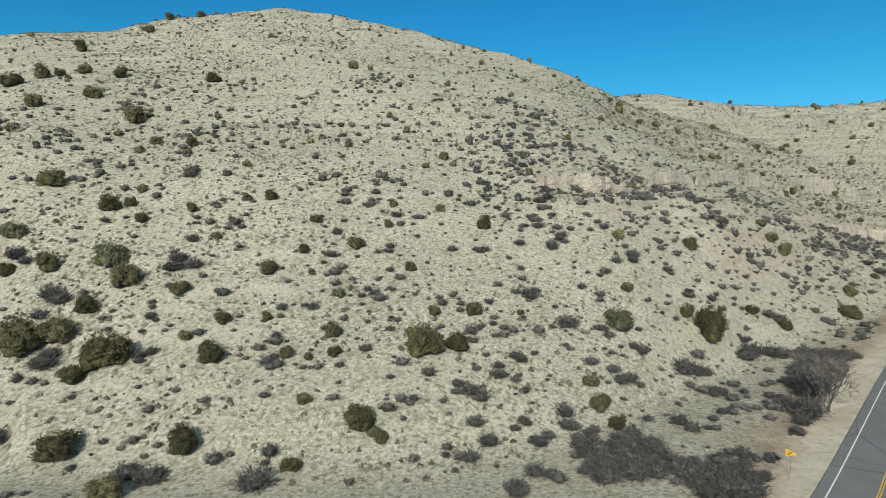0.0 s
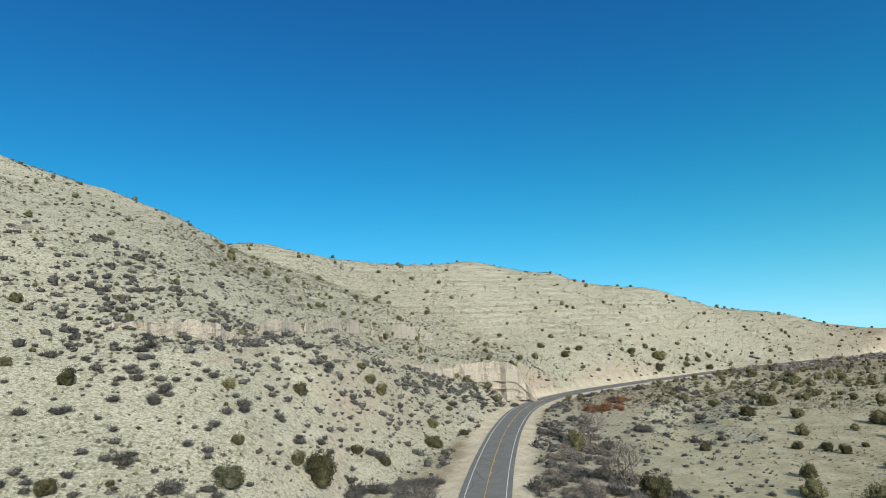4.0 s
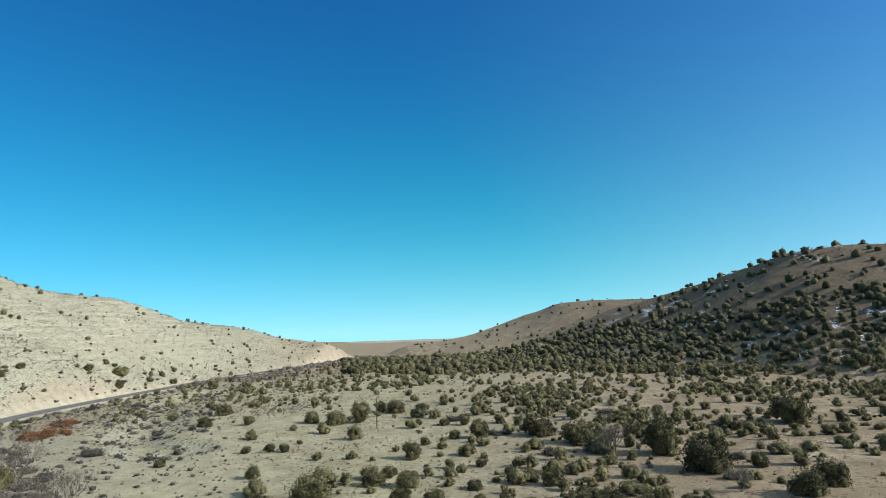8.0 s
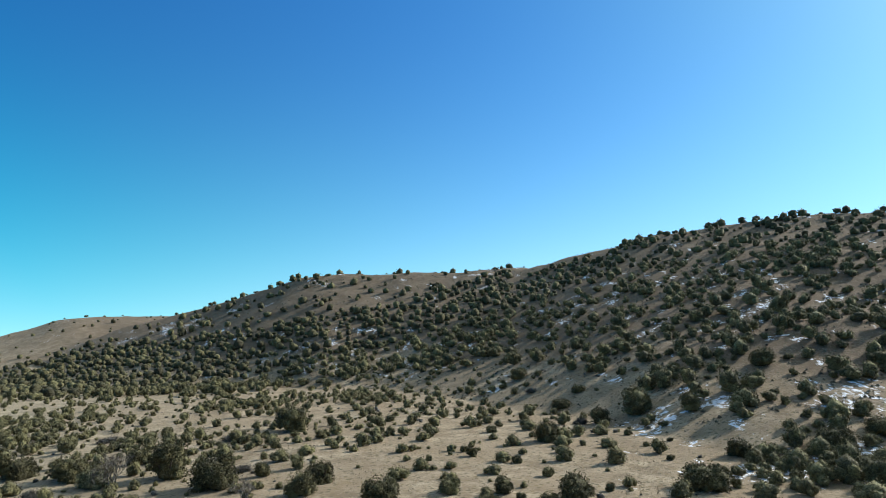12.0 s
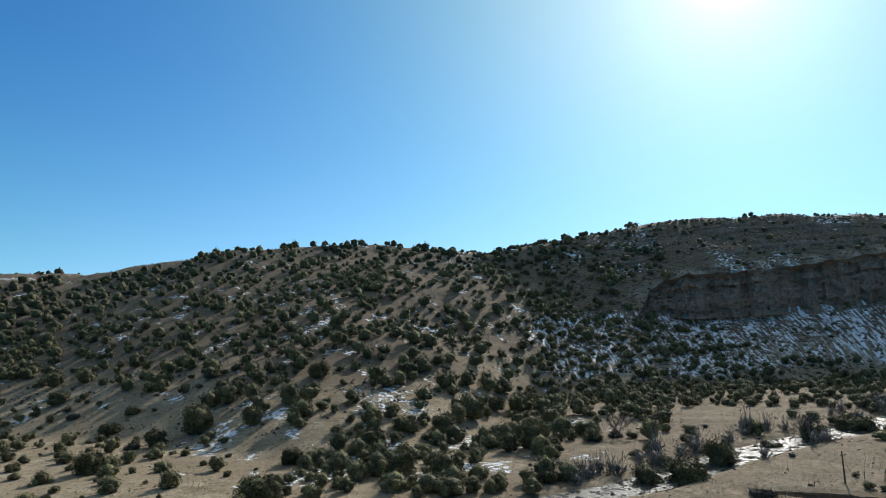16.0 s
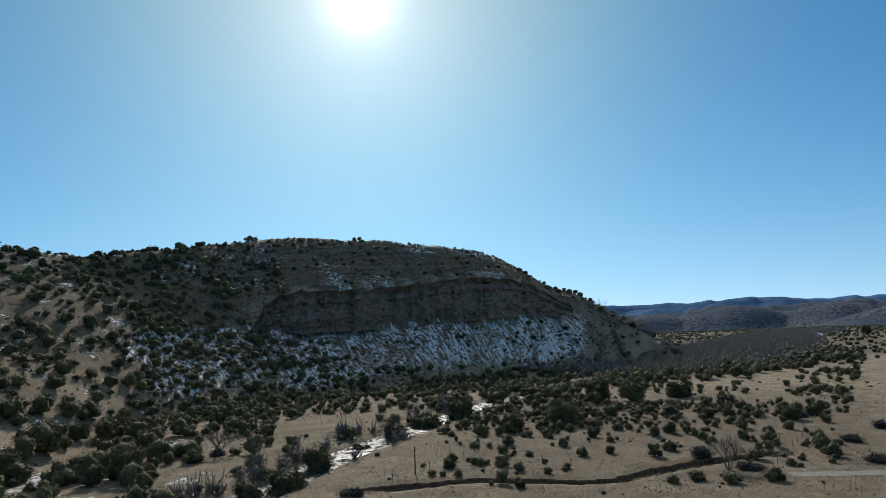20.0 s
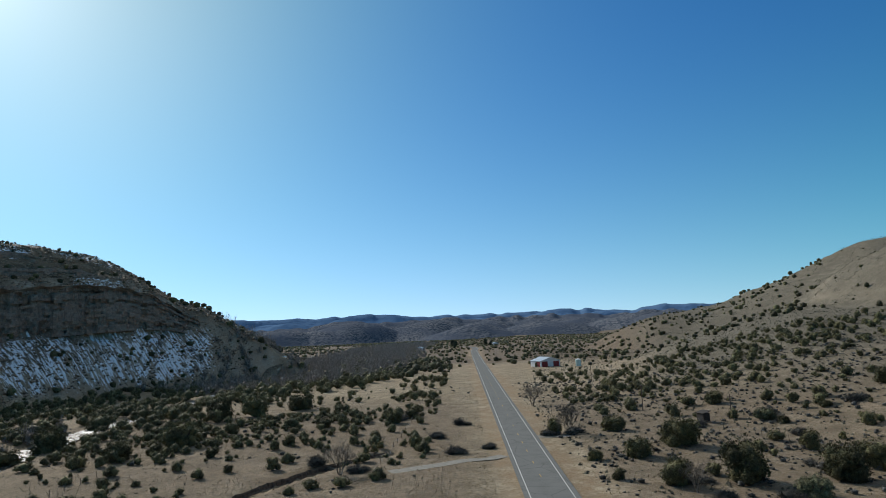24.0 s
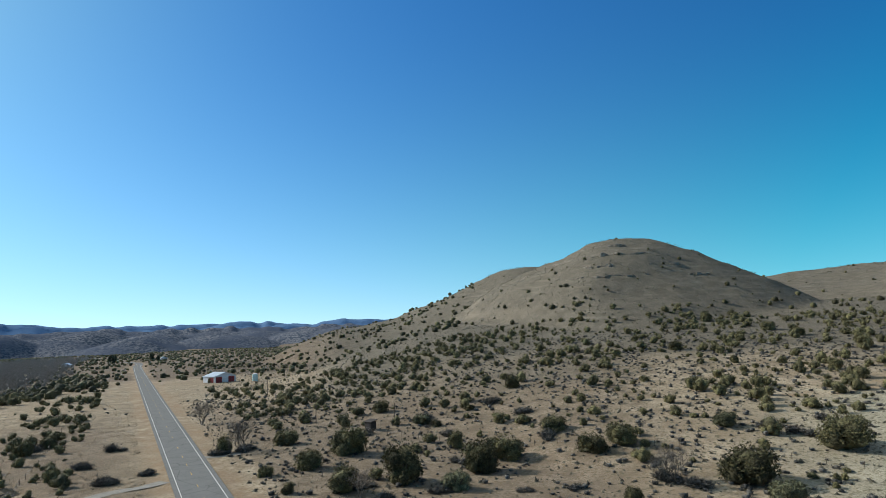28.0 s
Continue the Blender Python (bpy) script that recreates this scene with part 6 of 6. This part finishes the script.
# ---- creek ----
M_WATER, wn2, wl2, wp = material("creek_water")
wp.inputs["Base Color"].default_value = (0.03, 0.034, 0.03, 1)
riffle = add(wn2, "ShaderNodeMapRange")
riffle.inputs[3].default_value, riffle.inputs[4].default_value = 0.10, 0.46
wl2.new(noise_at(wn2, wl2, 0.55, 6, 0.72, 0.40, 0.54), riffle.inputs[0])
wl2.new(riffle.outputs[0], wp.inputs["Roughness"])
wb = add(wn2, "ShaderNodeBump", Strength=1.0, Distance=0.3)
wl2.new(noise_at(wn2, wl2, 1.1, 5, 0.75, 0.2, 0.8), wb.inputs["Height"])
wl2.new(wb.outputs[0], wp.inputs["Normal"])
cl = spline(CREEK, 4)
ct = np.gradient(cl, axis=0)
ct /= np.linalg.norm(ct, axis=1)[:, None]
cn = np.stack([ct[:, 1], -ct[:, 0]], 1)
half = 5.2 + 0.8 * vnoise(cl[:, 0], cl[:, 1], 12, 501)
bed_z = height(cl[:, 0], cl[:, 1])
water_z = np.convolve(np.concatenate([np.full(6, bed_z[0]), bed_z, np.full(6, bed_z[-1])]), np.full(13, 1 / 13), "valid") + 1.75
cv = np.concatenate([np.column_stack([cl + cn * half[:, None], water_z]), np.column_stack([cl - cn * half[:, None], water_z])])
nn = len(cl)
cf = np.array([(i, i + 1, nn + i + 1, nn + i) for i in range(nn - 1)])[:, ::-1]
tagged(new("creek", mesh_of("creek", cv, cf, M_WATER)), "shallow creek with rippled glinting water", "water", kind="structure")

# the cut bank of the wash
wl_fine = spline(WASH, 0.7)
wt = np.gradient(wl_fine, axis=0)
wt /= np.linalg.norm(wt, axis=1)[:, None]
side_off = np.stack([wt[:, 1], -wt[:, 0]], 1)
side_off *= np.sign((side_off * wl_fine).sum(1))[:, None]
jag = 0.5 * vnoise(wl_fine[:, 0], wl_fine[:, 1], 2.2, 511) + 0.35 * vnoise(wl_fine[:, 0], wl_fine[:, 1], 0.8, 512)
rise_b = (0.95 + 0.5 * vnoise(wl_fine[:, 0], wl_fine[:, 1], 7, 513)) * np.minimum(1, np.minimum(np.arange(len(jag)), np.arange(len(jag))[::-1]) / 14.0)
outer = wl_fine + side_off * 3.4
level_b = height(outer[:, 0], outer[:, 1])
rings_b = []
for out, fall in ((0.4, 1.35), (0.7, 0.75), (0.75, 0.35), (1.0, 0.02), (2.2, -0.06), (4.2, 0.3)):
    pos_b = wl_fine + side_off * (out + (jag if out < 2 else 0 * jag))[:, None]
    rings_b.append(np.column_stack([pos_b, level_b - fall * rise_b if fall > -0.05 else level_b + 0.05 * rise_b]))
rings_b[-1][:, 2] = level_b - 0.5
nb = len(wl_fine)
ib, jb = np.meshgrid(np.arange(len(rings_b) - 1), np.arange(nb - 1), indexing="ij")
ab = ib * nb + jb
tagged(new("wash_bank", mesh_of("wash_bank", np.concatenate(rings_b), np.stack([ab, ab + 1, ab + nb + 1, ab + nb], -1)[:3].reshape(-1, 4), M_BANK)), "dark eroded soil bank of a narrow dry wash", "bank", kind="structure")

# ---- barn, tank, poles, sign, fence ----
M_WHITE = plain("white_metal_siding", (0.74, 0.75, 0.76), (0.6, 0.61, 0.62), 0.8, 0.5)
M_BARNRED = plain("red_barn_door", (0.28, 0.025, 0.03), (0.18, 0.02, 0.022), 0.8, 0.6)
M_ROOF = plain("pale_metal_roof", (0.62, 0.66, 0.70), (0.5, 0.53, 0.56), 0.6, 0.4, 0.3)
M_TANK = plain("pale_tank", (0.52, 0.72, 0.70), (0.42, 0.58, 0.57), 1.0, 0.5)
M_WOOD = plain("weathered_pole", (0.16, 0.12, 0.09), (0.08, 0.06, 0.05), 5.0, 0.9)
M_DARKWOOD = plain("dark_stained_boards", (0.05, 0.042, 0.035), (0.025, 0.02, 0.018), 4.0, 0.9)
M_STEEL = plain("galvanised_steel", (0.45, 0.45, 0.44), (0.3, 0.3, 0.3), 5.0, 0.5, 0.8)
M_SIGN = plain("yellow_sign_sheet", (0.80, 0.45, 0.02), (0.70, 0.38, 0.02), 2.0, 0.5)
M_BLACK = plain("black_marking", (0.02, 0.02, 0.02), (0.01, 0.01, 0.01), 2.0, 0.6)


def box(size, at=(0, 0, 0), bevel=0.0):
    bm = bmesh.new()
    bmesh.ops.create_cube(bm, size=1, matrix=Matrix.Translation(at) @ Matrix.Diagonal((*size, 1)))
    if bevel:
        bmesh.ops.bevel(bm, geom=bm.edges[:], offset=bevel, segments=1, affect="EDGES")
    return bm


def rod(r0, r1, a, b, sides=8):
    a, b = Vector(a), Vector(b)
    bm = bmesh.new()
    m = Matrix.Translation((a + b) / 2) @ (b - a).to_track_quat("Z", "Y").to_matrix().to_4x4()
    bmesh.ops.create_cone(bm, cap_ends=True, segments=sides, radius1=r0, radius2=r1, depth=(b - a).length, matrix=m)
    return bm


def solid(points, faces):
    bm = bmesh.new()
    vs = [bm.verts.new(p) for p in points]
    for f in faces:
        bm.faces.new([vs[i] for i in f])
    bmesh.ops.recalc_face_normals(bm, faces=bm.faces[:])
    return bm


def build_barn(x, y, turn, wide=17.0, deep=13.0, eave=3.6, ridge=5.8):
    barn = tagged(new("barn", None), "white metal barn with dark red doors and pale roof", "barn")
    w, d = wide / 2, deep / 2
    part("wall", solid([(-w, -d, 0), (w, -d, 0), (w, -d, eave), (0, -d, ridge), (-w, -d, eave), (-w, d, 0), (w, d, 0), (w, d, eave), (0, d, ridge), (-w, d, eave)],
                       [(0, 1, 2, 3, 4), (5, 9, 8, 7, 6), (0, 4, 9, 5), (1, 6, 7, 2)]), M_WHITE, barn)
    for s in (-1, 1):
        part("roof", solid([(s * (w + 0.5), -d - 0.4, eave - 0.1), (0, -d - 0.4, ridge + 0.12), (0, d + 0.4, ridge + 0.12), (s * (w + 0.5), d + 0.4, eave - 0.1),
                            (s * (w + 0.5), -d - 0.4, eave + 0.08), (0, -d - 0.4, ridge + 0.3), (0, d + 0.4, ridge + 0.3), (s * (w + 0.5), d + 0.4, eave + 0.08)],
                           [(0, 1, 2, 3), (4, 7, 6, 5), (0, 4, 5, 1), (1, 5, 6, 2), (2, 6, 7, 3), (3, 7, 4, 0)]), M_ROOF, barn, "pale ribbed metal roof")
    for cx in (-5.0, 5.0):
        part("door", box((4.8, 0.16, 4.0), (cx, -d - 0.06, 2.02), 0.02), M_BARNRED, barn, "dark red sliding door")
    part("door", box((0.16, 4.6, 3.8), (-w - 0.06, -3.0, 1.92), 0.02), M_BARNRED, barn, "dark red sliding door")
    for cx in (-7.2, 0.0, 7.2):
        part("trim", box((0.3, 0.1, 3.3 if cx else 4.6), (cx, -d - 0.05, 1.7 if cx else 2.3)), M_WHITE, barn)
    barn.matrix_basis = pose(x, y, ground_z(x, y) - 0.1, 0, 0, turn)


def build_tank(x, y):
    tank = tagged(new("water_tank", None), "pale upright water tank with domed lid", "tank")
    part("shell", rod(1.9, 1.9, (0, 0, 0), (0, 0, 4.6), 20), M_TANK, tank)
    part("lid", rod(1.9, 0.4, (0, 0, 4.6), (0, 0, 5.3), 20), M_WHITE, tank, "white domed lid")
    part("pipe", rod(0.1, 0.1, (1.95, 0, 0), (1.95, 0, 4.3), 6), M_STEEL, tank)
    tank.matrix_basis = pose(x, y, ground_z(x, y))


def build_pole(x, y, tall):
    pole = tagged(new("utility_pole", None), "weathered wooden utility pole with crossarm", "pole", "utility poles")
    part("shaft", rod(0.16, 0.11, (0, 0, -0.3), (0, 0, tall)), M_WOOD, pole)
    part("crossarm", box((2.0, 0.12, 0.14), (0, 0.12, tall - 0.7), 0.02), M_WOOD, pole)
    for k in (-0.85, 0.0, 0.85):
        part("insulator", rod(0.05, 0.035, (k, 0.12, tall - 0.63), (k, 0.12, tall - 0.42), 6), M_STEEL, pole)
    pole.matrix_basis = pose(x, y, ground_z(x, y), 0, 0, 52)


def build_sign(x, y, turn):
    sign = tagged(new("road_sign", None), "yellow warning sign on a steel post", "sign")
    part("post", box((0.07, 0.05, 2.9), (0, 0, 1.35), 0.006), M_STEEL, sign)
    part("plate", solid([(-0.45, -0.06, 2.75), (-0.45, -0.06, 1.95), (0.65, -0.06, 2.35), (-0.45, -0.035, 2.75), (-0.45, -0.035, 1.95), (0.65, -0.035, 2.35)],
                        [(0, 1, 2), (3, 5, 4), (0, 3, 4, 1), (1, 4, 5, 2), (2, 5, 3, 0)]), M_SIGN, sign, "yellow pennant plate")
    for k, w in ((2.46, 0.5), (2.33, 0.62), (2.2, 0.42)):
        part("marking", box((w, 0.008, 0.05), (-0.36 + w / 2, -0.066, k)), M_BLACK, sign, "black bar of lettering")
    sign.matrix_basis = pose(x, y, ground_z(x, y), 0, 0, turn)


def build_fence(name, pts, label, gap=5.0):
    fence = tagged(new(name, None), label, "fence", "wire fences")
    line = spline(pts, gap)
    zs = height(line[:, 0], line[:, 1])
    post = mesh_of("post", *tube([(0, 0, -0.2), (0, 0, 0.6), (0, 0, 1.3)], (0.06, 0.055, 0.05), 5), M_WOOD)
    for (x, y), z in zip(line, zs):
        o = new("post", post)
        o.parent = fence
        o.matrix_basis = pose(x, y, z, rng.uniform(-3, 3), rng.uniform(-3, 3), 0)
    for h in (0.45, 0.8, 1.15):
        cu = bpy.data.curves.new("wire", "CURVE")
        cu.dimensions, cu.bevel_depth = "3D", 0.006
        sp = cu.splines.new("POLY")
        sp.points.add(len(line) - 1)
        for q, (x, y), z in zip(sp.points, line, zs):
            q.co = (x, y, z + h, 1)
        cu.materials.append(M_STEEL)
        o = new("wire", cu)
        o.parent = fence


def build_hut(x, y, turn):
    hut = tagged(new("hut", None), "small dark wooden hut among bushes", "hut")
    part("wall", box((2.6, 2.2, 2.3), (0, 0, 1.15), 0.02), M_DARKWOOD, hut)
    part("roof", solid([(-1.6, -1.4, 2.2), (1.6, -1.4, 2.2), (1.6, 1.4, 2.75), (-1.6, 1.4, 2.75), (-1.6, -1.4, 2.32), (1.6, -1.4, 2.32), (1.6, 1.4, 2.87), (-1.6, 1.4, 2.87)],
                       [(0, 1, 2, 3), (4, 7, 6, 5), (0, 4, 5, 1), (1, 5, 6, 2), (2, 6, 7, 3), (3, 7, 4, 0)]), M_DARKWOOD, hut)
    part("door", box((0.9, 0.06, 1.9), (0.3, -1.12, 0.97), 0.01), M_BLACK, hut, "dark plank door")
    hut.matrix_basis = pose(x, y, ground_z(x, y) - 0.05, 0, 0, turn)


def build_house(x, y, turn, wide):
    house = tagged(new("farmhouse", None), "far low white farm building with pale roof", "house", "far farm buildings")
    w, d = wide / 2, 5.0
    part("wall", box((wide, 2 * d, 3.4), (0, 0, 1.7)), M_WHITE, house)
    part("roof", solid([(-w - 0.5, -d - 0.5, 3.3), (w + 0.5, -d - 0.5, 3.3), (w + 0.5, d + 0.5, 3.3), (-w - 0.5, d + 0.5, 3.3), (-w - 0.5, 0, 5.4), (w + 0.5, 0, 5.4)],
                       [(0, 1, 5, 4), (2, 3, 4, 5), (0, 4, 3), (1, 2, 5), (0, 3, 2, 1)]), M_ROOF, house)
    for k in (-0.5, 0.5):
        part("window", box((1.4, 0.1, 1.2), (k * w, -d - 0.03, 1.8)), M_BLACK, house, "dark window")
    part("door", box((1.1, 0.1, 2.1), (0, -d - 0.03, 1.07)), M_BARNRED, house, "dark red door")
    house.matrix_basis = pose(x, y, ground_z(x, y) - 0.1, 0, 0, turn)


build_barn(-402, -240, 156, 17, 13, 4.4, 6.8)
build_tank(-404, -214)
build_sign(34.5, 60.3, -38)
for px, py, ph in ((-192, -80.3, 8.5), (-184.6, -52, 6.5), (-30.7, -126.4, 5.5), (186, 50, 9.0), (300, 70, 9.0), (-300, -152, 9.0)):
    build_pole(px, py, ph)
build_hut(-178, -57.5, 60)
build_house(-905, -640, 40, 14)
build_house(-714, -648, 25, 12)
M_CONIFER = foliage("dark_conifer_leaves", (0.055, 0.065, 0.035), (0.025, 0.03, 0.018), 0.2)
conifer_bases = [thing_plant("conifer", "tall dark evergreen beside the far farm", "tree", "farm conifers", (("crown", mesh_of("crown", *HI[3], M_CONIFER, True)), ("trunk", mesh_of("trunk", *TRUNKS[0], M_BARK))))]
place_copies(conifer_bases, [(-846, -690, 4.6), (-838, -676, 4.0), (-790, -640, 3.6), (-876, -640, 4.2), (-870, -625, 3.4)], (1.5, 2.0))
build_fence("roadside_fence", [(-88, -93.5), (-105, -107), (-143, -135), (-233, -206), (-420, -346)], "thin wire fence on wooden posts along the road reserve", 7.0)
build_fence("pasture_fence", [(-122, 62), (-139, 32.5), (-145, 10.7), (-164, -34), (-176, -60)], "thin wire fence on wooden posts across the fan", 5.0)
build_fence("creek_fence", [(-20, -119), (-31, -128), (-45, -138), (-75, -160)], "short wire fence on leaning wooden posts", 5.0)
